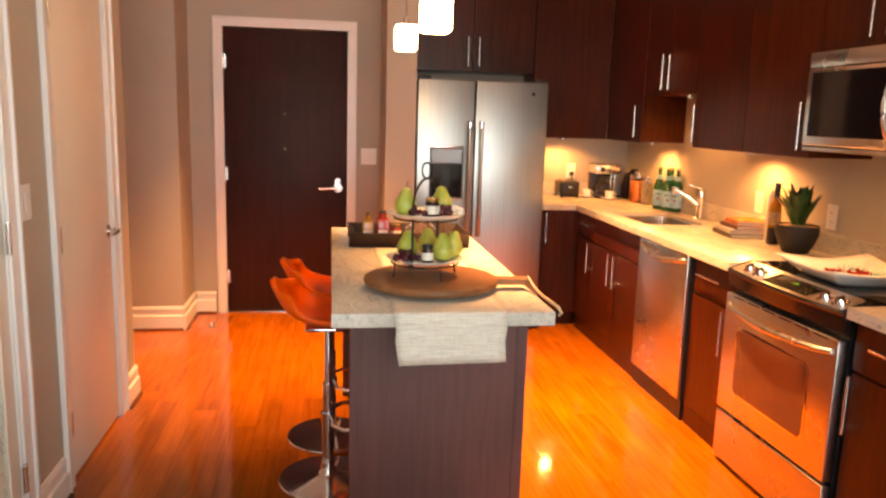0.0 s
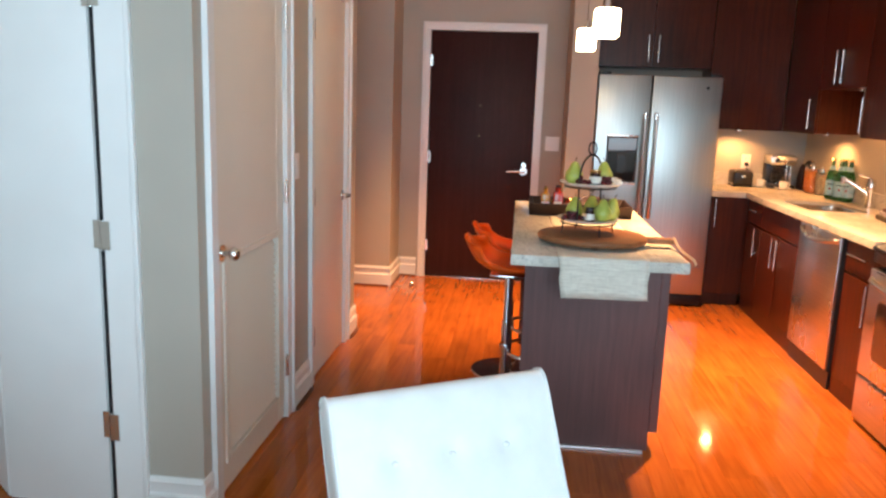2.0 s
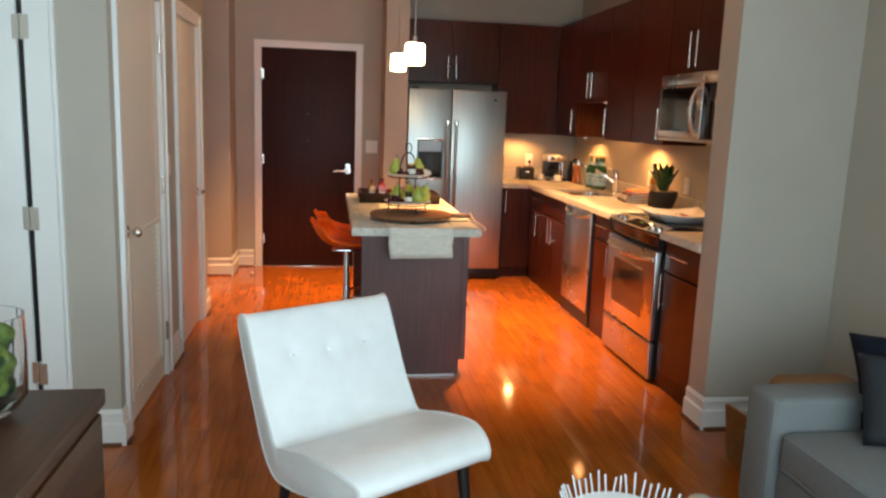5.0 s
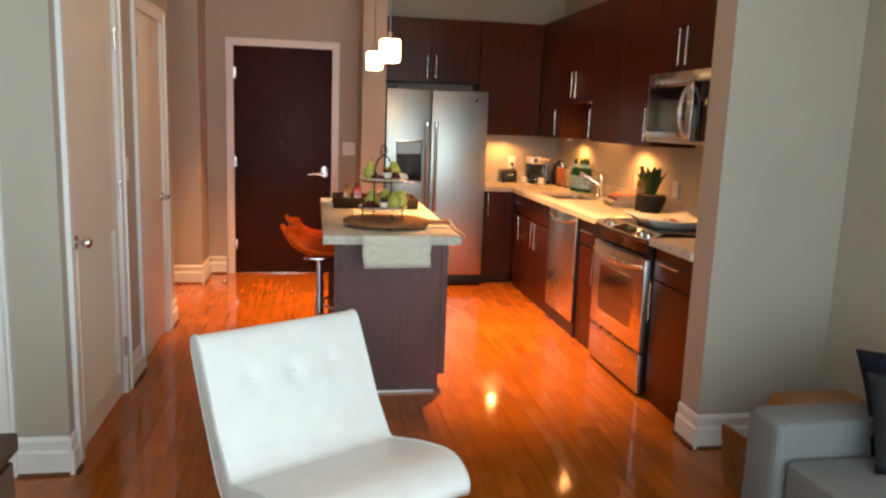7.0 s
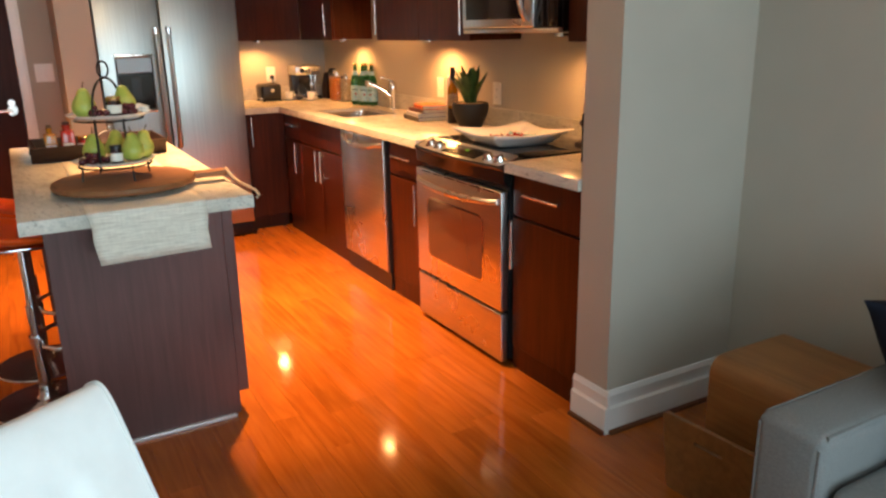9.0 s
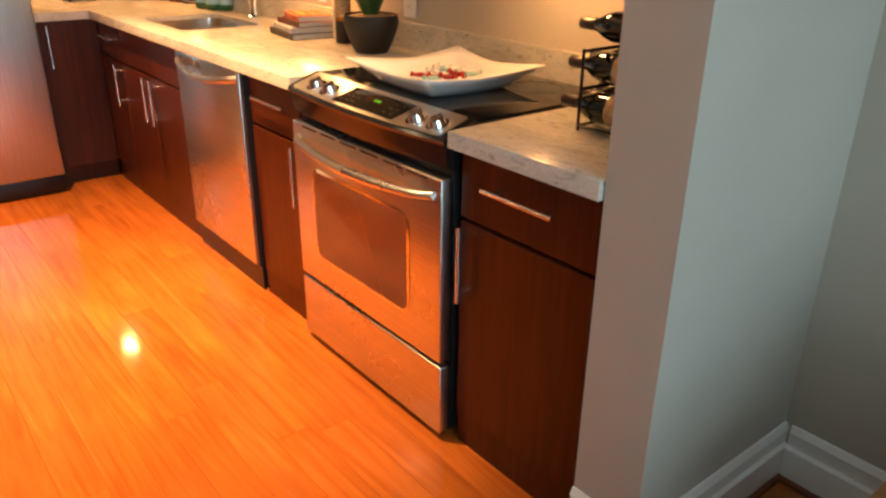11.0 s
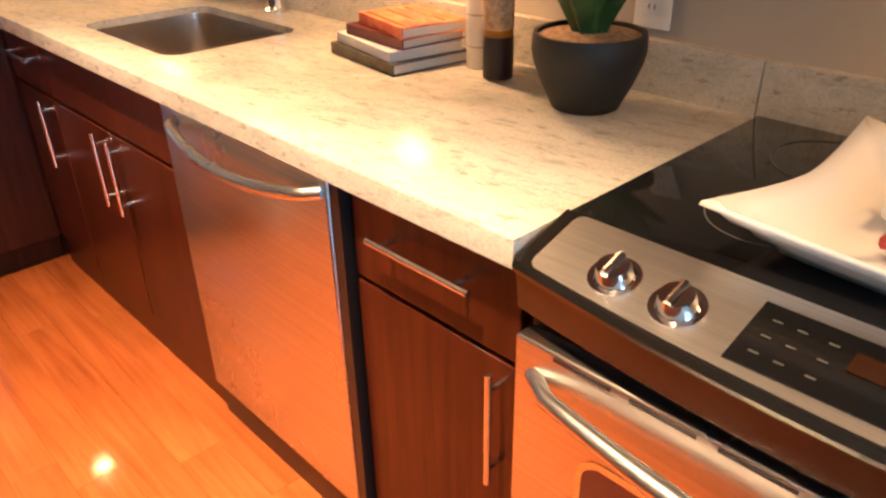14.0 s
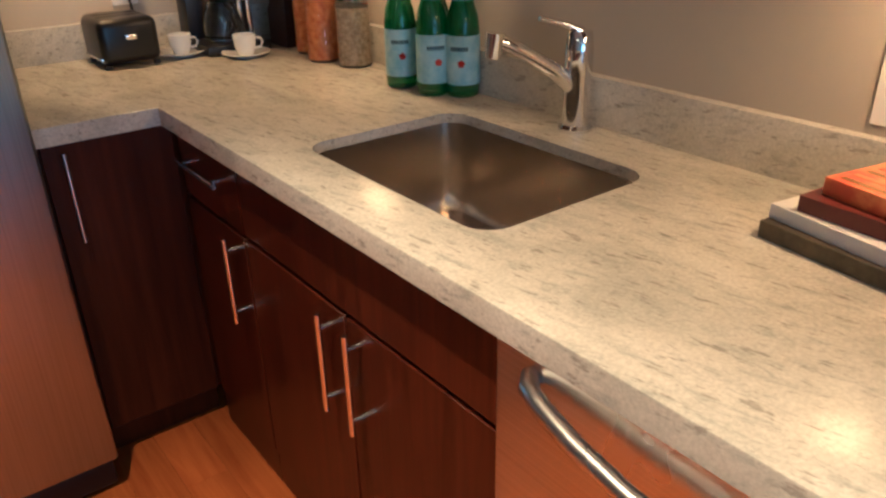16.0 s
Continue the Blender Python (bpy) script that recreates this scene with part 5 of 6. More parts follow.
def stool(at, rz):
    t = thing("bar_stool", at, "orange moulded bar stool with chrome pedestal", "stool", "stools at the island", "", rz, True)
    part("base_plate", lathe(bmesh.new(), [(0.200, 0), (0.203, 0.004), (0.200, 0.009), (0.12, 0.018), (0.04, 0.030), (0.030, 0.045), (0.027, 0.075)], 0, 0, 0, 48), M_CHROME, t, "round chrome base plate")
    part("pole", rod(bmesh.new(), (0, 0, 0.07), (0, 0, 0.42), 0.024, 24), M_CHROME, t)
    part("gas_lift", rod(bmesh.new(), (0, 0, 0.42), (0, 0, 0.665), 0.017, 20), M_CHROME, t)
    bm = bmesh.new()
    tube(bm, [(0.02, 0, 0.275), (0.02, -0.10, 0.275), (0.06, -0.145, 0.275), (0.14, -0.15, 0.275), (0.175, -0.12, 0.275), (0.18, 0, 0.275), (0.175, 0.12, 0.275), (0.14, 0.15, 0.275), (0.06, 0.145, 0.275), (0.02, 0.10, 0.275)], 0.009, 10, True)
    rod(bm, (0, 0, 0.255), (0, 0, 0.295), 0.031, 20)
    part("footrest", bm, M_CHROME, t, "chrome footrest loop")
    bm = bmesh.new()
    box(bm, -0.09, -0.09, 0.660, 0.09, 0.09, 0.672, 0.003)
    tube(bm, [(0.02, 0.02, 0.655), (0.05, 0.10, 0.648), (0.06, 0.16, 0.645)], 0.005, 8)
    part("mechanism", bm, M_CHROME, t)
    bm = bmesh.new()
    prof = [(-0.205, 0.850), (-0.196, 0.838), (-0.178, 0.795), (-0.150, 0.745), (-0.110, 0.708), (-0.05, 0.688), (0.03, 0.684), (0.11, 0.690), (0.165, 0.690), (0.185, 0.680)]
    rows = []
    K = 12
    for i, (x, z) in enumerate(prof):
        row = []
        s = i / (len(prof) - 1)
        half = 0.165 + 0.035 * math.sin(math.pi * min(1, s * 1.15)) - (0.05 if i == 0 else 0.018 if i == 1 else 0)
        for j in range(K + 1):
            v = -1 + 2 * j / K
            curl = abs(v) ** 3
            back = max(0, 1 - s * 1.9)
            lift = 0.045 * curl * (1 - abs(2 * s - 0.9)) if s > 0.1 else 0
            row.append(bm.verts.new((x + 0.10 * curl * back, v * half, z + max(0, lift) - 0.05 * curl * (1 if i == 0 else 0.4 if i == 1 else 0))))
        rows.append(row)
    for A, C in zip(rows, rows[1:]):
        for j in range(K):
            bm.faces.new((A[j], A[j + 1], C[j + 1], C[j]))
    sh = part("seat_shell", bmesh_scaled(bm, (1.14, 1.06, 1.0)), M_ORANGE, t, "glossy orange moulded seat", 80)
    sd = sh.modifiers.new("thick", "SOLIDIFY")
    sd.thickness, sd.offset = 0.026, -1.0
    ss = sh.modifiers.new("smooth", "SUBSURF")
    ss.levels = ss.render_levels = 1
    return t


st = stool((0.315, 3.31, 0), 0)
copy_thing(st, pose(0.325, 3.74, 0, 0, 0, 4))


# ---- things on the kitchen counter ----
def water_bottle(cx, cy, rz=0):
    t = thing("water_bottle", (cx, cy, ZC), "green glass water bottle with a pale blue label", "bottle", "water bottles", "", rz, True)
    part("glass", lathe(bmesh.new(), [(0.030, 0), (0.036, 0.004), (0.0375, 0.02), (0.0375, 0.150), (0.034, 0.178), (0.022, 0.215), (0.015, 0.240), (0.0135, 0.272), (0.0155, 0.274), (0.0155, 0.282)], 0, 0, 0, 24), M_GREENGL, t)
    part("label", lathe(bmesh.new(), [(0.0379, 0.030), (0.0382, 0.031), (0.0382, 0.137), (0.0379, 0.138)], 0, 0, 0, 28, False), M_BLUELAB, t, "pale blue paper label")
    bm = bmesh.new()
    for k in range(7):
        a = radians(205 + k * 9)
        c = Vector((0.0385 * math.cos(a), 0.0385 * math.sin(a), 0.110))
        m = Matrix.Translation(c) @ Matrix.Rotation(a, 4, "Z") @ Matrix.Diagonal((0.0006, 0.0038, 0.009, 1))
        bmesh.ops.create_cube(bm, size=1, matrix=m)
    part("lettering", bm, M_NAVY, t, "row of dark lettering bars")
    st_ = bmesh.new()
    a = radians(240)
    rod(st_, (0.0380 * math.cos(a), 0.0380 * math.sin(a), 0.078), (0.0392 * math.cos(a), 0.0392 * math.sin(a), 0.078), 0.009, 5)
    part("emblem", st_, M_CANDYR, t, "small red emblem")
    part("collar", lathe(bmesh.new(), [(0.0225, 0.208), (0.0230, 0.212), (0.0165, 0.240), (0.0160, 0.236)], 0, 0, 0, 20, False), M_BLUELAB, t, "pale neck label")
    part("cap", lathe(bmesh.new(), [(0.0158, 0.280), (0.0162, 0.281), (0.0162, 0.292), (0.014, 0.294)], 0, 0, 0, 16), M_GOLD, t, "metal cap")
    return t


wb = water_bottle(2.590, 5.315)
for x, y, a in ((2.603, 5.207, 12), (2.645, 5.150, -15), (2.660, 5.275, 25)):
    copy_thing(wb, pose(x, y, ZC, 0, 0, a))


def canister(cx, cy, r, h, fill, label):
    t = thing("storage_jar", (cx, cy, ZC), label, "jar", "storage jars")
    part("contents", lathe(bmesh.new(), [(r * 0.92, 0.006), (r * 0.94, 0.012), (r * 0.94, h * 0.9), (r * 0.5, h * 0.93)], cx, cy, ZC, 20), fill, t)
    part("glass", lathe(bmesh.new(), [(r * 0.9, 0), (r, 0.003), (r, h * 0.97), (r * 0.9, h)], cx, cy, ZC, 24), M_GLASS, t)
    part("lid", lathe(bmesh.new(), [(r * 0.92, h), (r * 0.98, h + 0.003), (r * 0.98, h + 0.018), (r * 0.9, h + 0.022), (0.012, h + 0.023), (0.010, h + 0.032), (0.014, h + 0.042), (0.004, h + 0.046)], cx, cy, ZC, 24), M_CHROME, t, "chrome lid")


canister(2.600, 5.705, 0.045, 0.185, M_PASTA, "glass storage jar of orange pasta with chrome lid")
canister(2.625, 5.585, 0.044, 0.17, M_BEANS, "glass storage jar of dried beans with chrome lid")
canister(2.630, 5.83, 0.045, 0.185, M_PASTA, "glass storage jar of pasta behind the others")
# knife block
t = thing("knife_block", (2.56, 5.98, ZC), "dark wooden knife block beside the jars", "knife block")
part("block", prism(bmesh.new(), [(-0.05, 0), (0.06, 0), (0.06, 0.10), (-0.01, 0.205), (-0.06, 0.17)], (2.60, 5.98, ZC), (2.67, 5.98, ZC), (0, 1, 0), (0, 0, 1)), M_TRAY, t)
for i in range(4):
    x = 2.612 + i * 0.015
    part("knife", rod(bmesh.new(), (x, 5.935, ZC + 0.185), (x, 5.875, ZC + 0.235), 0.007, 8), M_BLACK, t)


def cup(cx, cy, rz):
    t = thing("cup_and_saucer", (cx, cy, ZC), "white porcelain espresso cup on a saucer", "cup", "cups by the coffee maker", "", rz, True)
    part("saucer", lathe(bmesh.new(), [(0.032, 0), (0.034, 0.002), (0.068, 0.013), (0.069, 0.0155), (0.066, 0.016), (0.034, 0.006), (0.01, 0.005)], 0, 0, 0, 32), M_WHITEC, t)
    c = part("cup", lathe(bmesh.new(), [(0.020, 0.0055), (0.022, 0.007), (0.030, 0.030), (0.033, 0.062), (0.0315, 0.0625), (0.028, 0.030), (0.018, 0.012)], 0, 0, 0, 28), M_WHITEC, t)
    part("handle", tube(bmesh.new(), [(0.029, 0, 0.052), (0.046, 0, 0.052), (0.051, 0, 0.040), (0.044, 0, 0.027), (0.028, 0, 0.024)], 0.0035, 8), M_WHITEC, c)
    return t


cp = cup(2.318, 6.045, -35)
copy_thing(cp, pose(2.455, 5.905, ZC, 0, 0, -35))

# toaster
t = thing("toaster", (2.165, 6.08, ZC), "black two-slot toaster with rounded ends", "toaster")
part("body", B(2.085, 5.985, ZC + 0.010, 2.245, 6.165, ZC + 0.130, 0.022, 3), M_BLACK, t)
for y in (6.045, 6.09):
    part("slot", B(2.105, y, ZC + 0.1285, 2.225, y + 0.022, ZC + 0.1308), M_IRON, t)
part("band", B(2.082, 6.00, ZC + 0.022, 2.248, 6.15, ZC + 0.028, 0.001), M_CHROME, t, "thin chrome band")
part("lever", B(2.150, 5.972, ZC + 0.075, 2.180, 5.987, ZC + 0.090, 0.003), M_CHROME, t)
for x, y in ((2.10, 6.0), (2.23, 6.0), (2.10, 6.15), (2.23, 6.15)):
    part("foot", rod(bmesh.new(), (x, y, ZC), (x, y, ZC + 0.012), 0.01, 8), M_BLACK, t)
# plug and cord in the outlet behind it
bm = bmesh.new()
box(bm, 2.222, YK - 0.045, 1.068, 2.250, YK - 0.0105, 1.098, 0.004, 2)
tube(bm, [(2.236, YK - 0.042, 1.070), (2.236, YK - 0.055, 1.04), (2.23, YK - 0.06, 0.99), (2.21, YK - 0.05, 0.925)], 0.004, 8)
solid("power_plug", bm, M_BLACK, (2.236, YK - 0.01, 1.08), "black plug and cord in the wall outlet", "plug")

# coffee maker
t = thing("coffee_maker", (2.46, 6.05, ZC), "steel and black drip coffee maker with glass jug", "coffee maker")
part("base", B(2.365, 5.955, ZC, 2.565, 6.165, ZC + 0.030, 0.008, 2), M_BLACK, t)
part("tower", B(2.365, 6.085, ZC + 0.030, 2.565, 6.165, ZC + 0.245, 0.008, 2), M_BLACK, t)
part("head", B(2.362, 5.965, ZC + 0.190, 2.568, 6.168, ZC + 0.262, 0.010, 2), M_STEELH, t, "brushed steel head")
part("dial", rod(bmesh.new(), (2.41, 5.966, ZC + 0.225), (2.41, 5.952, ZC + 0.225), 0.018, 16), M_BLACK, t)
for x in (2.49, 2.515, 2.54):
    part("button", rod(bmesh.new(), (x, 5.966, ZC + 0.225), (x, 5.960, ZC + 0.225), 0.007, 10), M_CHROME, t)
for x in (2.525, 2.553):
    part("steel_rib", rod(bmesh.new(), (x, 6.075, ZC + 0.03), (x, 6.075, ZC + 0.19), 0.010, 12), M_CHROME, t)
jug = part("jug", lathe(bmesh.new(), [(0.042, 0), (0.055, 0.01), (0.058, 0.05), (0.045, 0.09), (0.038, 0.11), (0.044, 0.12)], 2.445, 6.02, ZC + 0.032, 24), M_GLASS, t, "clear glass jug")
part("jug_handle", tube(bmesh.new(), [(2.445, 5.985, ZC + 0.138), (2.445, 5.945, ZC + 0.125), (2.445, 5.94, ZC + 0.075), (2.445, 5.965, ZC + 0.06)], 0.007, 8), M_BLACK, jug)
part("jug_lid", lathe(bmesh.new(), [(0.044, 0.12), (0.045, 0.125), (0.03, 0.134)], 2.445, 6.02, ZC + 0.032, 20), M_BLACK, jug)


# stack of books
def book(at, w, d_, h, rz, cover, label):
    t = thing("book", at, label, "book", "stack of books", "", rz, True)
    part("cover", box(box(B(-w / 2, -d_ / 2, 0, w / 2, d_ / 2, 0.0025), -w / 2, -d_ / 2, h - 0.0025, w / 2, d_ / 2, h), -w / 2, -d_ / 2, 0.0025, -w / 2 + 0.003, d_ / 2, h - 0.0025), cover, t)
    part("page_block", B(-w / 2 + 0.0032, -d_ / 2 + 0.004, 0.0026, w / 2 - 0.004, d_ / 2 - 0.004, h - 0.0026), M_PAGES, t, "cream page block")
    return t


bkx, bky = 2.545, 4.150
book((bkx, bky, ZC), 0.20, 0.265, 0.024, -8, M_BOOK4, "dark olive hardback at the bottom of the stack")
book((bkx + 0.005, bky + 0.006, ZC + 0.0242), 0.185, 0.245, 0.020, -11, M_BOOK3, "white hardback with violet spine in the stack")
book((bkx + 0.015, bky - 0.006, ZC + 0.0444), 0.17, 0.215, 0.022, -5, M_BOOK2, "maroon hardback in the stack")
bk = book((bkx + 0.022, bky - 0.026, ZC + 0.0666), 0.165, 0.205, 0.024, -13, M_BOOK1, "orange patterned hardback on top of the stack")
for i in range(6):
    part("cover_band", B(-0.072 + i * 0.024, -0.09, 0.0240, -0.062 + i * 0.024, 0.09, 0.0246), M_BOOK1 if i % 2 else M_GOLD, bk, "printed stripe")

# pillar candle, oil bottle
t = thing("pillar_candle", (2.605, 3.957, ZC), "tall white cylinder with faint printed bands", "candle")
part("wax", lathe(bmesh.new(), [(0.027, 0), (0.028, 0.002), (0.028, 0.236), (0.026, 0.24), (0.015, 0.238)], 2.605, 3.957, ZC, 28), M_CANDLE, t)
for z in (0.045, 0.11, 0.16):
    part("band", lathe(bmesh.new(), [(0.0282, z), (0.0284, z + 0.0005), (0.0284, z + 0.0025), (0.0282, z + 0.003)], 2.605, 3.957, ZC, 28, False), M_BEANS, t)
part("cap", lathe(bmesh.new(), [(0.017, 0.238), (0.018, 0.240), (0.018, 0.262), (0.015, 0.266)], 2.605, 3.957, ZC, 20), M_WHITEC, t, "narrow white cap")
ox, oy = 2.568, 3.870
t = thing("oil_bottle", (ox, oy, ZC), "tall bottle of amber oil with dark foil neck", "bottle")
part("glass", lathe(bmesh.new(), [(0.026, 0), (0.030, 0.004), (0.030, 0.175), (0.026, 0.200), (0.014, 0.225), (0.0125, 0.275)], ox, oy, ZC, 24), M_OIL, t)
part("herb_layer", lathe(bmesh.new(), [(0.0303, 0.003), (0.0305, 0.004), (0.0305, 0.085), (0.0303, 0.086)], ox, oy, ZC, 24, False), M_FOIL, t, "dark herbs at the bottom")
part("label", lathe(bmesh.new(), [(0.0303, 0.10), (0.0306, 0.101), (0.0306, 0.165), (0.0303, 0.166)], ox, oy, ZC, 24, False), M_SOIL, t, "tan paper label")
part("foil", lathe(bmesh.new(), [(0.0135, 0.240), (0.0140, 0.242), (0.0140, 0.312), (0.012, 0.315)], ox, oy, ZC, 18), M_BLACK, t, "black foil capsule")

# agave in a dark pot
ax, ay = 2.540, 3.632
t = thing("potted_plant", (ax, ay, ZC), "green agave in a rounded charcoal pot", "plant")
part("pot", lathe(bmesh.new(), [(0.054, 0), (0.060, 0.003), (0.081, 0.045), (0.096, 0.085), (0.100, 0.105), (0.099, 0.124), (0.097, 0.134), (0.090, 0.134), (0.092, 0.124)], ax, ay, ZC, 40), M_POT, t)
part("pebble_bed", lathe(bmesh.new(), [(0.0915, 0.122), (0.09, 0.127), (0.05, 0.134), (0.005, 0.136)], ax, ay, ZC, 24), M_SOIL, t, "tan pebbles")
lr = random.Random(3)
for ring_, (cnt, tilt, ln, wd) in enumerate(((6, 4, 0.20, 0.024), (8, 12, 0.20, 0.026), (8, 23, 0.17, 0.027))):
    for k in range(cnt):
        a = 2 * math.pi * (k + 0.5 * ring_) / cnt + lr.uniform(-0.15, 0.15)
        tl = radians(tilt + lr.uniform(-6, 6))
        bm = bmesh.new()
        prev = None
        L = ln * lr.uniform(0.85, 1.1)
        for i in range(7):
            s = i / 6
            r = 0.015 + L * s * math.sin(tl + 0.12 * s)
            z = 0.125 + L * s * math.cos(tl + 0.12 * s)
            w = wd * (0.65 + 1.0 * s - 0.2 * s * s) * (1 - s ** 3.0) + 0.0006
            th = 0.010 * (1 - s) + 0.001
            cu = 0.35 * w
            o = Vector((ax + r * math.cos(a), ay + r * math.sin(a), ZC + z))
            side = Vector((-math.sin(a), math.cos(a), 0))
            inn = Vector((-math.cos(a) * math.cos(tl), -math.sin(a) * math.cos(tl), math.sin(tl)))
            cur = [bm.verts.new(p) for p in (o - side * w + inn * cu, o - inn * th, o + side * w + inn * cu, o + inn * th * 0.3)]
            if prev:
                for j in range(4):
                    bm.faces.new((prev[j], prev[(j + 1) % 4], cur[(j + 1) % 4], cur[j]))
            else:
                bm.faces.new(cur)
            prev = cur
        bm.faces.new(prev[::-1])
        bmesh.ops.recalc_face_normals(bm, faces=bm.faces)
        part("leaf", bm, M_LEAF, t, "", 60)

# square dish of sweets on the cooktop
t = thing("square_dish", (2.360, 2.985, 0.9186), "white square dish with upturned corners, holding sweets", "dish", "", "", -3, True)
bm = bmesh.new()
n_ = 20
hs = 0.205
gv = []
for i in range(n_ + 1):
    row = []
    for j in range(n_ + 1):
        u, v = -1 + 2 * i / n_, -1 + 2 * j / n_
        e_ = max(abs(u), abs(v))
        rise = max(0, (e_ - 0.70) / 0.30)
        corner = (abs(u) * abs(v)) ** 1.6
        pinch = 1 - 0.12 * (1 - corner) * e_
        row.append(bm.verts.new((u * hs * pinch, v * hs * pinch, 0.006 + 0.046 * rise + 0.018 * corner)))
    gv.append(row)
for i in range(n_):
    for j in range(n_):
        bm.faces.new((gv[i][j], gv[i + 1][j], gv[i + 1][j + 1], gv[i][j + 1]))
dish = part("dish", bm, M_WHITEC, t, "", 70)
sd = dish.modifiers.new("thick", "SOLIDIFY")
sd.thickness, sd.offset = 0.006, -1.0
part("foot_ring", lathe(bmesh.new(), [(0.07, 0), (0.074, 0.001), (0.072, 0.003)], 0, 0, -0.0, 28), M_WHITEC, t)
cr = random.Random(11)
for k in range(25):
    m_, lab = ((M_CANDYW, "white wrapped sweet in the dish"), (M_CANDYR, "red wrapped sweet in the dish"), (M_CANDYW, "white wrapped sweet in the dish"), (M_CANDYR, "red wrapped sweet in the dish"), (M_CANDYB, "aqua wrapped sweet in the dish"), (M_CANDYW, "white wrapped sweet in the dish"))[k % 6]
    a, r = cr.uniform(0, 6.28), 0.085 * math.sqrt(cr.random())
    s_ = thing("sweet", (2.370 + r * math.cos(a), 2.975 + r * math.sin(a) * 1.1, 0.929 + 0.010 * (k // 9)), lab, "sweet", "sweets in the dish", "", cr.uniform(0, 360), True)
    bm = bmesh.new()
    ball(bm, (0, 0, 0.008), 0.015, 2, (1.4, 0.9, 0.5))
    for sg in (-1, 1):
        rod(bm, (sg * 0.018, 0, 0.008), (sg * 0.030, 0, 0.011), 0.005, 8, 0.009)
    part("wrapper", bm, m_, s_)

# wine bottles stacked in a rack near the wall end
t = thing("wine_rack", (2.52, 2.33, ZC), "low black metal rack for lying wine bottles", "wine rack")
for y in (2.27, 2.42):
    for zz in (0.012, 0.098, 0.184):
        part("rail", tube(bmesh.new(), [(2.315, y, ZC + zz), (2.66, y, ZC + zz)], 0.004, 8), M_IRON, t)
    for x in (2.315, 2.66):
        part("upright", tube(bmesh.new(), [(x, y, ZC), (x, y, ZC + 0.19)], 0.004, 8), M_IRON, t)
for x in (2.315, 2.66):
    part("cross_bar", tube(bmesh.new(), [(x, 2.27, ZC + 0.012), (x, 2.42, ZC + 0.012)], 0.004, 8), M_IRON, t)


def wine_bottle(cx, z, yb, label):
    t = thing("wine_bottle", (cx, yb, z), label, "bottle", "bottles in the rack", "", 0, True)
    m = Matrix.Rotation(radians(-90), 4, "X")
    bm = lathe(bmesh.new(), [(0.030, 0), (0.0365, 0.004), (0.0365, 0.195), (0.030, 0.222), (0.016, 0.250), (0.0145, 0.262)], 0, 0, 0, 24)
    bmesh.ops.transform(bm, matrix=m, verts=bm.verts)
    part("glass", bm, M_WINEGL, t)
    bm = lathe(bmesh.new(), [(0.0150, 0.248), (0.0155, 0.25), (0.0155, 0.302), (0.0135, 0.305)], 0, 0, 0, 18)
    bmesh.ops.transform(bm, matrix=m, verts=bm.verts)
    part("foil", bm, M_FOIL, t, "dark red foil")
    bm = lathe(bmesh.new(), [(0.0369, 0.06), (0.0371, 0.061), (0.0371, 0.150), (0.0369, 0.151)], 0, 0, 0, 24, False)
    bmesh.ops.transform(bm, matrix=m, verts=bm.verts)
    part("label", bm, M_SOIL, t, "tan paper label")
    return t


for lvl, (zz, xs_) in enumerate(((0.053, (2.36, 2.45, 2.54, 2.625)), (0.139, (2.40, 2.50, 2.60)), (0.225, (2.45, 2.55)))):
    for k, x in enumerate(xs_):
        wine_bottle(x, ZC + zz, 2.205 + 0.020 * ((k + lvl) % 3), "dark wine bottle lying in the rack")


# ---- living room ----
def smooth_curve(pts, k=6):
    out = []
    n = len(pts)
    for i in range(n):
        p0, p1, p2, p3 = (Vector(pts[(i + j - 1) % n]) for j in range(4))
        for s in range(k):
            u = s / k
            out.append(0.5 * ((2 * p1) + (p2 - p0) * u + (2 * p0 - 5 * p1 + 4 * p2 - p3) * u * u + (3 * p1 - p0 - 3 * p2 + p3) * u ** 3))
    return out


t = thing("slipper_chair", (0.352, 1.132, 0), "white leather slipper chair with button-tufted back", "chair", "", "", 31.3, True)
side = [(0.375, 0.775), (0.330, 0.768), (0.268, 0.650), (0.200, 0.510), (0.128, 0.398), (0.098, 0.372), (0.062, 0.378), (-0.08, 0.414), (-0.23, 0.434), (-0.325, 0.412), (-0.355, 0.372), (-0.315, 0.330), (-0.20, 0.310), (-0.03, 0.268), (0.11, 0.258), (0.195, 0.325), (0.275, 0.475), (0.345, 0.620), (0.392, 0.740)]
cur = smooth_curve([(y, z, 0) for y, z in side], 8)
bm = bmesh.new()
HW, NX = 0.308, 40
cy_ = sum(p.x for p in cur) / len(cur)
rings = []
for i in range(NX + 1):
    u = -1 + 2 * i / NX
    # ease the section towards the sides so that the edges round over
    x = HW * u
    rings.append([bm.verts.new((x * (1 - 0.14 * max(0, (-0.16 - p.x) / 0.2) ** 2), p.x, p.y)) for p in cur])
K = len(cur)
for A, C in zip(rings, rings[1:]):
    for j in range(K):
        bm.faces.new((A[j], A[(j + 1) % K], C[(j + 1) % K], C[j]))
caps = [bm.faces.new(rings[0]), bm.faces.new(rings[-1][::-1])]
bmesh.ops.recalc_face_normals(bm, faces=bm.faces)
es = [e for e in bm.edges if len(e.link_faces) == 2 and any(len(f.verts) > 10 for f in e.link_faces)]
bmesh.ops.bevel(bm, geom=es, offset=0.022, segments=4, affect="EDGES", profile=0.5, clamp_overlap=True)
BUT = [(-0.155, 0.259, 0.632), (0.0, 0.259, 0.632), (0.155, 0.259, 0.632)]
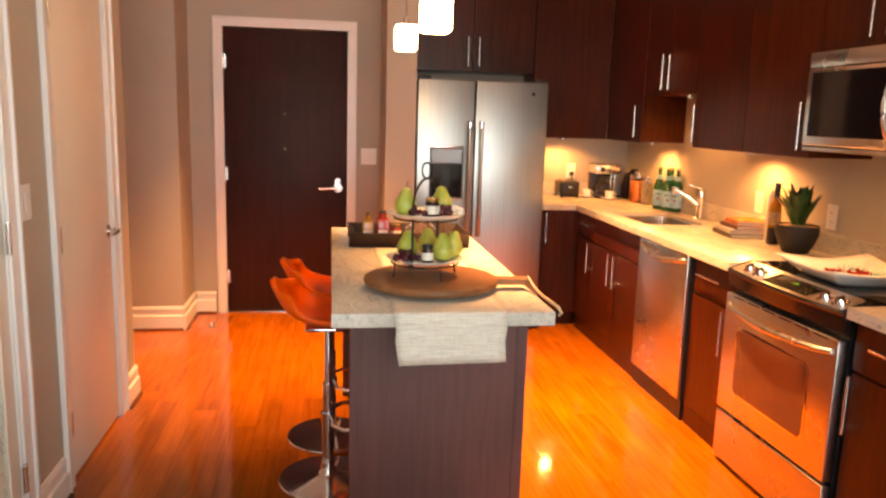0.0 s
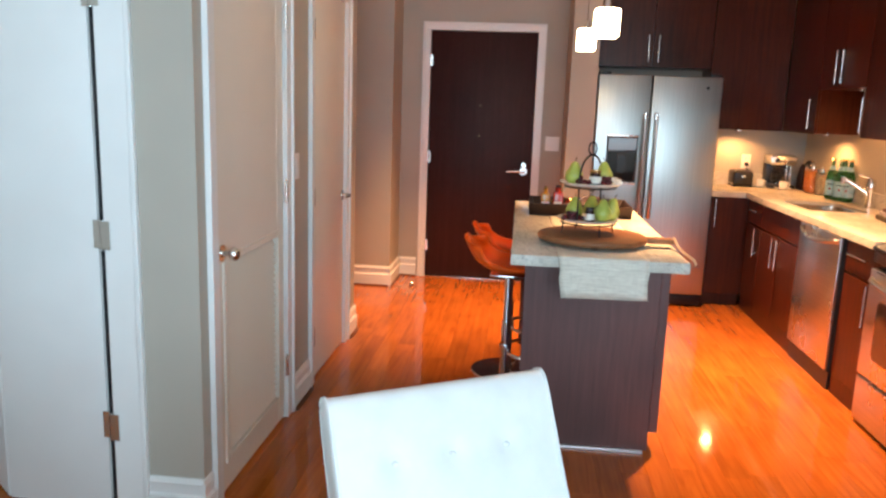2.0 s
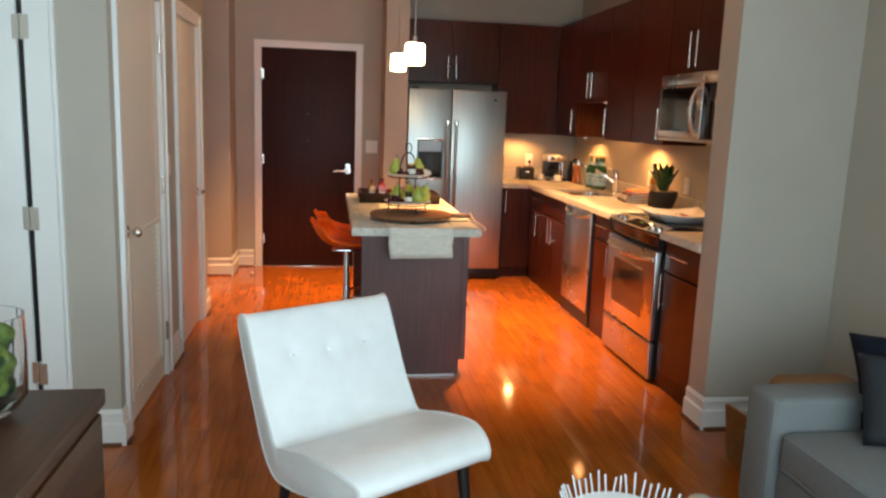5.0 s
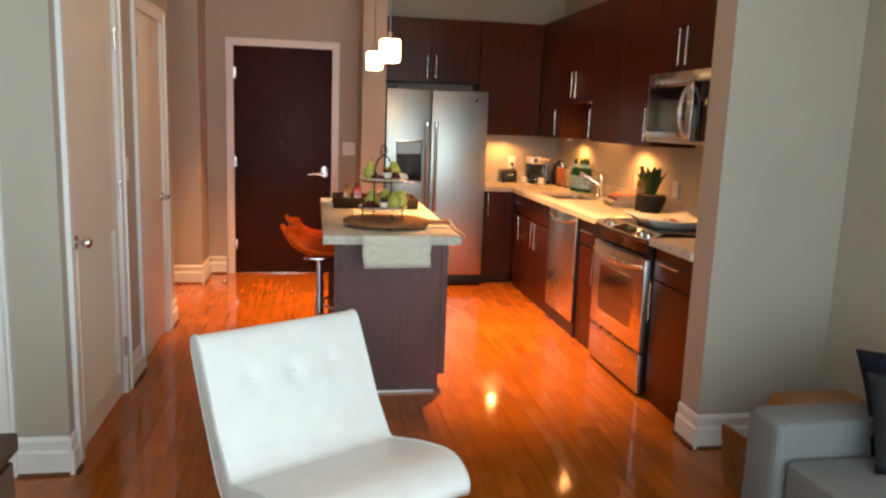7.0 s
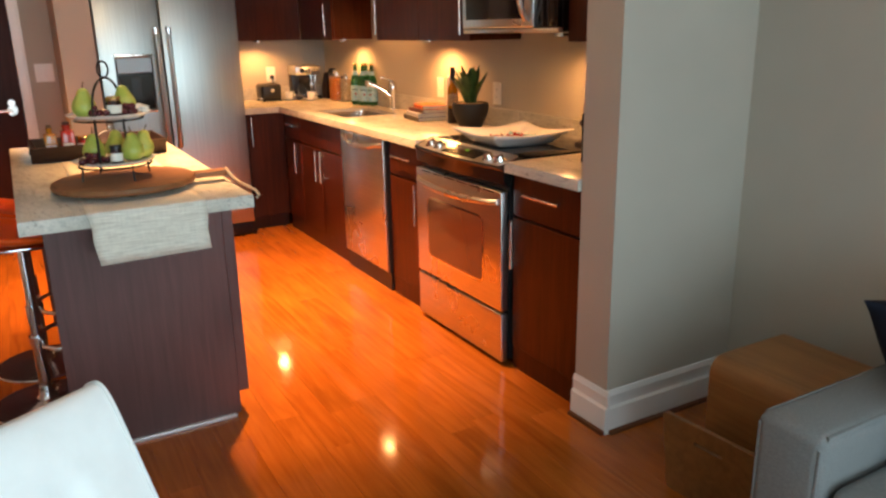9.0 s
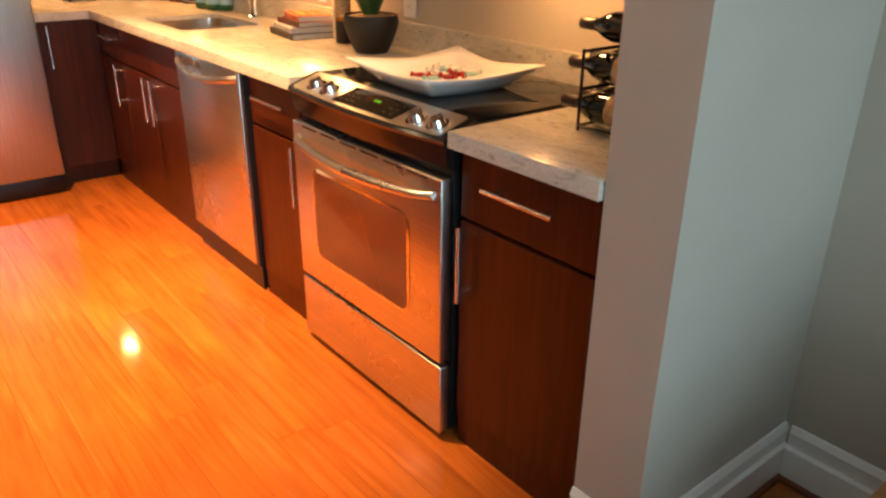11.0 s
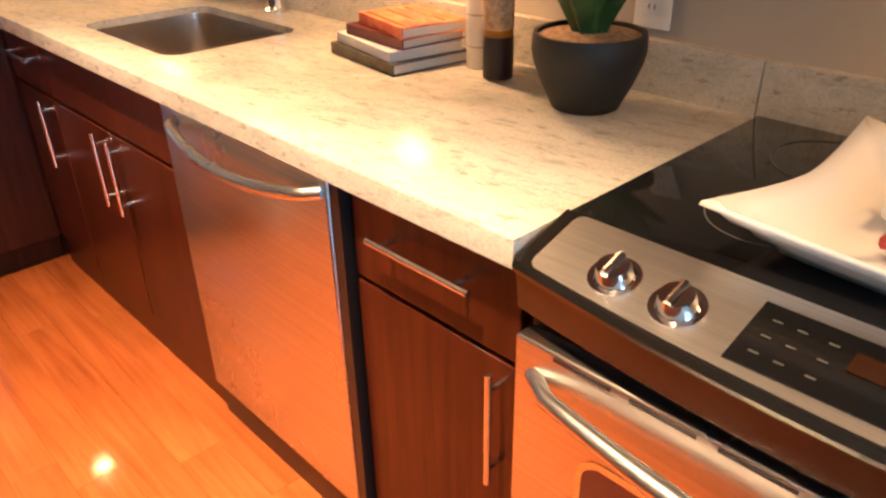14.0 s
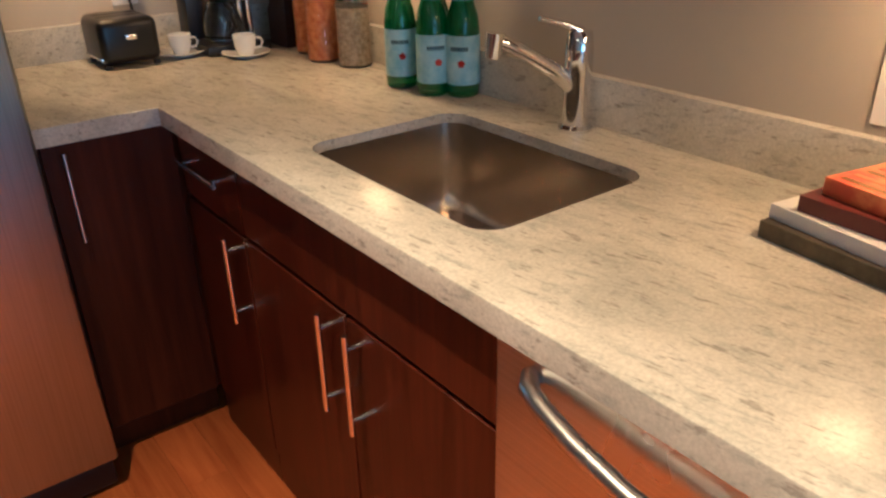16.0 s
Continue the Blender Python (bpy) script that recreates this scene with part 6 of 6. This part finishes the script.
# the leather dips where the buttons pull it in
inward = Vector((0, 0.9, -0.437))
for v in bm.verts:
    for p in BUT:
        dd = (v.co - Vector(p)).length
        if dd < 0.12:
            v.co += inward * (0.011 * math.exp(-(dd / 0.030) ** 2))
part("upholstery", bm, M_LEATHER, t, "white leather shell", 70)
for bx_, by_, bz_ in BUT:
    nrm = Vector((0, -0.9, 0.437))
    c = Vector((bx_, by_, bz_))
    part("button", ball(bmesh.new(), c - nrm * 0.009, 0.010, 2, (1, 0.5, 0.6)), M_LEATHER, t)
bm = bmesh.new()
for sg in (-1, 1):
    tube(bm, [(sg * (HW * (1 - 0.14 * max(0, (-0.16 - p.x) / 0.2) ** 2) - 0.005), p.x, p.y) for p in cur], 0.005, 6, True)
part("piping", bm, M_LEATHER, t, "stitched white piping")
for lx_, ly_, dx_, dy_ in ((-0.24, -0.24, -0.02, -0.03), (0.24, -0.24, 0.02, -0.03), (-0.23, 0.13, -0.02, 0.07), (0.23, 0.13, 0.02, 0.07)):
    part("leg", rod(bmesh.new(), (lx_ + dx_, ly_ + dy_, 0), (lx_, ly_, 0.315), 0.014, 16, 0.024), M_LEG, t, "black tapered leg")

# sofa against the east wall
SX0, SX1, SY1 = 1.795, 2.68, 1.135
t = thing("sofa", (2.25, 0.15, 0), "grey upholstered sofa with square arms", "sofa")
part("arm", B(SX0, SY1 - 0.175, 0.07, SX1, SY1, 0.548, 0.028, 4), M_SOFA, t)
part("arm", B(SX0, -0.95, 0.07, SX1, -0.775, 0.560, 0.028, 4), M_SOFA, t)
for ya, zt in ((SY1 - 0.175, 0.548), (-0.95, 0.560)):
    for yy in (ya + 0.010, ya + 0.165):
        part("arm_piping", tube(bmesh.new(), [(SX0 + 0.008, yy, 0.10), (SX0 + 0.008, yy, zt - 0.03), (SX0 + 0.03, yy, zt - 0.008), (SX1 - 0.03, yy, zt - 0.008)], 0.0055, 8), M_SOFA, t)
part("frame", B(SX0 + 0.035, -0.77, 0.08, SX1, SY1 - 0.18, 0.285, 0.015, 2), M_SOFA, t)
part("back", B(SX1 - 0.22, -0.77, 0.285, SX1, SY1 - 0.18, 0.80, 0.04, 4), M_SOFA, t)
for a, b in ((-0.768, 0.09), (0.095, SY1 - 0.18)):
    c = part("seat_cushion", B(SX0 + 0.025, a + 0.004, 0.287, SX1 - 0.222, b - 0.004, 0.435, 0.035, 4), M_SOFA, t)
    for z in (0.302, 0.420):
        part("piping", tube(bmesh.new(), [(SX0 + 0.030, a + 0.03, z), (SX0 + 0.027, (a + b) / 2, z), (SX0 + 0.030, b - 0.03, z)], 0.005, 8), M_SOFA, c)
    part("back_cushion", B(SX1 - 0.36, a + 0.006, 0.437, SX1 - 0.222, b - 0.006, 0.83, 0.05, 4), M_SOFA, t)
for x, y in ((SX0 + 0.06, SY1 - 0.07), (SX1 - 0.06, SY1 - 0.07), (SX0 + 0.06, -0.88), (SX1 - 0.06, -0.88)):
    part("foot", rod(bmesh.new(), (x, y, 0), (x, y, 0.075), 0.02, 12, 0.028), M_LEG, t, "short black foot")


def cushion(at, rz, tilt, w, m_, label):
    t = thing("cushion", at, label, "cushion", "sofa cushions", "", 0, True)
    t.matrix_world = pose(*at, 0, tilt, rz)
    bm = bmesh.new()
    n = 12
    for sgn in (-1, 1):
        g_ = []
        for i in range(n + 1):
            row = []
            for j in range(n + 1):
                u, v = -1 + 2 * i / n, -1 + 2 * j / n
                puff = ((1 - u ** 4) * (1 - v ** 4)) ** 0.6
                pin = 1 - 0.06 * (1 - (u * v) ** 2)
                row.append(bm.verts.new((sgn * 0.075 * puff, u * w * pin, w + v * w * pin)))
            g_.append(row)
        for i in range(n):
            for j in range(n):
                bm.faces.new((g_[i][j], g_[i + 1][j], g_[i + 1][j + 1], g_[i][j + 1]))
    bmesh.ops.remove_doubles(bm, verts=bm.verts, dist=0.0005)
    bmesh.ops.recalc_face_normals(bm, faces=bm.faces)
    part("cover", bm, m_, t, "", 80)


cushion((2.307, 0.870, 0.44), 72, 38, 0.19, M_NAVY, "dark navy square cushion against the sofa arm")
cushion((2.19, 0.745, 0.438), 70, 30, 0.165, M_CHARC, "charcoal square cushion in front of the navy one")


def bent_table(at, w, d_, h, rz, label):
    """A bent plywood waterfall table: one sheet, down at both ends, with a grip slot."""
    t = thing("nesting_table", at, label, "side table", "nesting tables", "", rz, True)
    th, r = 0.018, 0.055
    outer, inner = [], []
    for cx, a0 in ((-w / 2 + r, 180), (w / 2 - r, 90)):
        for i in range(7):
            a = radians(a0 - 90 * i / 6)
            outer.append((cx + r * math.cos(a), h - r + r * math.sin(a)))
            inner.append((cx + (r - th) * math.cos(a), h - r + (r - th) * math.sin(a)))
    poly = [(-w / 2, 0), *outer, (w / 2, 0), (w / 2 - th, 0), *inner[::-1], (-w / 2 + th, 0)]
    part("sheet", prism(bmesh.new(), poly, (0, -d_ / 2, 0), (0, d_ / 2, 0), (1, 0, 0), (0, 0, 1)), M_PLY, t)
    return t


bent_table((2.385, 1.43, 0), 0.40, 0.345, 0.410, 0, "bent plywood side table behind the sofa arm")
t = thing("magazine_rack", (2.07, 1.435, 0), "bent plywood magazine rack with a hand slot", "magazine rack", "", "", 94, True)
bm = bmesh.new()
slot = rounded(-0.050, 0.215, 0.050, 0.230, 0.007, 4)
slab(bm, rounded(-0.165, 0.0, 0.165, 0.285, 0.018, 4), [slot], -0.006, 0.006, 0)
bmesh.ops.transform(bm, matrix=Matrix.Translation((0, 0.035, 0)) @ Matrix.Rotation(radians(82), 4, "X"), verts=bm.verts)
part("front_panel", bm, M_PLY, t, "plywood panel with a slotted grip")
part("base", B(-0.16, -0.075, 0.012, 0.16, 0.030, 0.024), M_PLY, t)
part("back_panel", B(-0.16, -0.088, 0.0, 0.16, -0.076, 0.18), M_PLY, t)

# dark console with a glass vase
CX1, CY1, CZ = -0.325, 0.445, 0.822
t = thing("console", (-0.62, -0.40, 0), "dark stained wooden console cabinet", "console")
part("top", B(CX1 - 0.60, -1.25, CZ - 0.04, CX1, CY1, CZ, 0.004, 2), M_CONSOLE, t)
part("body", B(CX1 - 0.585, -1.235, 0.05, CX1 - 0.015, CY1 - 0.015, CZ - 0.0405, 0.003, 1), M_CONSOLE, t)
part("plinth", B(CX1 - 0.57, -1.22, 0, CX1 - 0.04, CY1 - 0.04, 0.049), M_CONSOLE, t)
for i in range(3):
    a = -1.22 + i * 0.55
    part("door", B(CX1 - 0.0145, a + 0.004, 0.07, CX1 - 0.004, a + 0.542, CZ - 0.055, 0.002, 1), M_CONSOLE, t)
vx, vy = -0.535, 0.285
t = thing("glass_vase", (vx, vy, CZ), "clear cylindrical glass vase filled with greenery", "vase")
R = 0.092
part("glass", lathe(bmesh.new(), [(0.045, 0), (0.055, 0.003), (0.075, 0.018), (R, 0.045), (R + 0.002, 0.15), (R, 0.225), (R - 0.004, 0.225), (R - 0.003, 0.15), (R - 0.006, 0.048), (0.07, 0.026), (0.01, 0.020)], vx, vy, CZ, 48), M_GLASS, t)
mr = random.Random(8)
for k in range(24):
    a, r = mr.uniform(0, 6.28), 0.058 * math.sqrt(mr.random())
    z = CZ + 0.050 + 0.0052 * k
    g_ = thing("moss_ball", (vx + r * math.cos(a), vy + r * math.sin(a), z - 0.026), "mossy green ball in the glass vase", "moss ball", "greenery in the vase")
    bm = ball(bmesh.new(), (vx + r * math.cos(a), vy + r * math.sin(a), z), 0.027, 3)
    for v in bm.verts:
        v.co += 0.006 * noise.noise(v.co * 70) * (v.co - Vector((vx, vy, z))).normalized()
    part("moss", bm, (M_MOSS, M_LEAF, M_MOSS)[k % 3], g_)

# coffee table with a spiked bowl and a pearly ball
t = thing("coffee_table", (1.13, 0.36, 0), "low dark wooden coffee table", "coffee table")
part("top", B(0.86, -0.28, 0.345, 1.42, 0.60, 0.385, 0.006, 2), M_CONSOLE, t)
for x in (0.90, 1.38):
    for y in (-0.24, 0.56):
        part("leg", B(x - 0.025, y - 0.025, 0, x + 0.025, y + 0.025, 0.345, 0.003, 1), M_CONSOLE, t)
kx, ky, kz = 1.02, 0.43, 0.3855
t = thing("spiked_bowl", (kx, ky, kz), "white round bowl edged with upright thin sticks", "bowl")
part("dish", lathe(bmesh.new(), [(0.06, 0), (0.09, 0.004), (0.155, 0.030), (0.158, 0.036), (0.15, 0.036), (0.08, 0.012), (0.01, 0.010)], kx, ky, kz, 48), M_WHITEW, t)
kr = random.Random(2)
for k in range(46):
    a = 2 * math.pi * k / 46
    b_ = a + kr.uniform(-0.07, 0.07)
    part("stick", rod(bmesh.new(), (kx + 0.150 * math.cos(a), ky + 0.150 * math.sin(a), kz + 0.030), (kx + 0.172 * math.cos(b_), ky + 0.172 * math.sin(b_), kz + 0.088 + kr.uniform(-0.012, 0.012)), 0.0026, 6), M_WHITEW, t)
for x, y in ((kx - 0.03, ky + 0.02), (kx + 0.05, ky - 0.03)):
    g_ = solid("decor_ball", ball(bmesh.new(), (x, y, kz + 0.045), 0.034, 3), M_CHARC, (x, y, kz + 0.011), "small dark ball in the spiked bowl", "ornament", "balls in the bowl")
solid("decor_ball", ball(bmesh.new(), (1.245, 0.42, kz + 0.052), 0.052, 3), M_PEARL, (1.245, 0.42, kz), "pearly olive glass ball on the coffee table", "ornament")


# ---- floor planks ----
PW = 0.108
pr = random.Random(21)
LENGTHS = (0.62, 0.84, 1.05, 1.26, 1.5)


def plank_box(bm, x0, y0, x1, y1):
    g, c = 0.0002, 0.0006
    a = [bm.verts.new(p) for p in ((x0 + g, y0 + g, -0.012), (x1 - g, y0 + g, -0.012), (x1 - g, y1 - g, -0.012), (x0 + g, y1 - g, -0.012))]
    m = [bm.verts.new(p) for p in ((x0 + g, y0 + g, -c), (x1 - g, y0 + g, -c), (x1 - g, y1 - g, -c), (x0 + g, y1 - g, -c))]
    t_ = [bm.verts.new(p) for p in ((x0 + g + c, y0 + g + c, 0), (x1 - g - c, y0 + g + c, 0), (x1 - g - c, y1 - g - c, 0), (x0 + g + c, y1 - g - c, 0))]
    for A, C in ((a, m), (m, t_)):
        for i in range(4):
            bm.faces.new((A[i], A[(i + 1) % 4], C[(i + 1) % 4], C[i]))
    bm.faces.new(t_)


plank_mesh = {}
for ln in LENGTHS:
    bm = bmesh.new()
    plank_box(bm, 0, 0, PW, ln)
    plank_mesh[ln] = mesh_of("plank", bm, M_FLOOR, None, 5)
rest = bmesh.new()
count = 0
x = XW
while x < XR:
    y = YW - pr.uniform(0, 1.2)
    while y < YK:
        ln = pr.choice(LENGTHS)
        y1 = y + ln
        if y1 <= YK + 0.15 and y > YW - 0.15 and x > -0.75 and x < 2.14 and y1 > -1.6 and count < 300:
            p = new("plank", plank_mesh[ln])
            p.parent = floor
            p.location = (x, y, 0)
            count += 1
        else:
            plank_box(rest, x, max(y, YW - 0.15), min(x + PW, XR + 0.1), min(y1, YK + 0.15))
        y = y1
    x += PW
ob = part("planks", rest, M_FLOOR, floor, "outer hardwood planks", 5)
tagged(ob, "", "", "", "stuff")
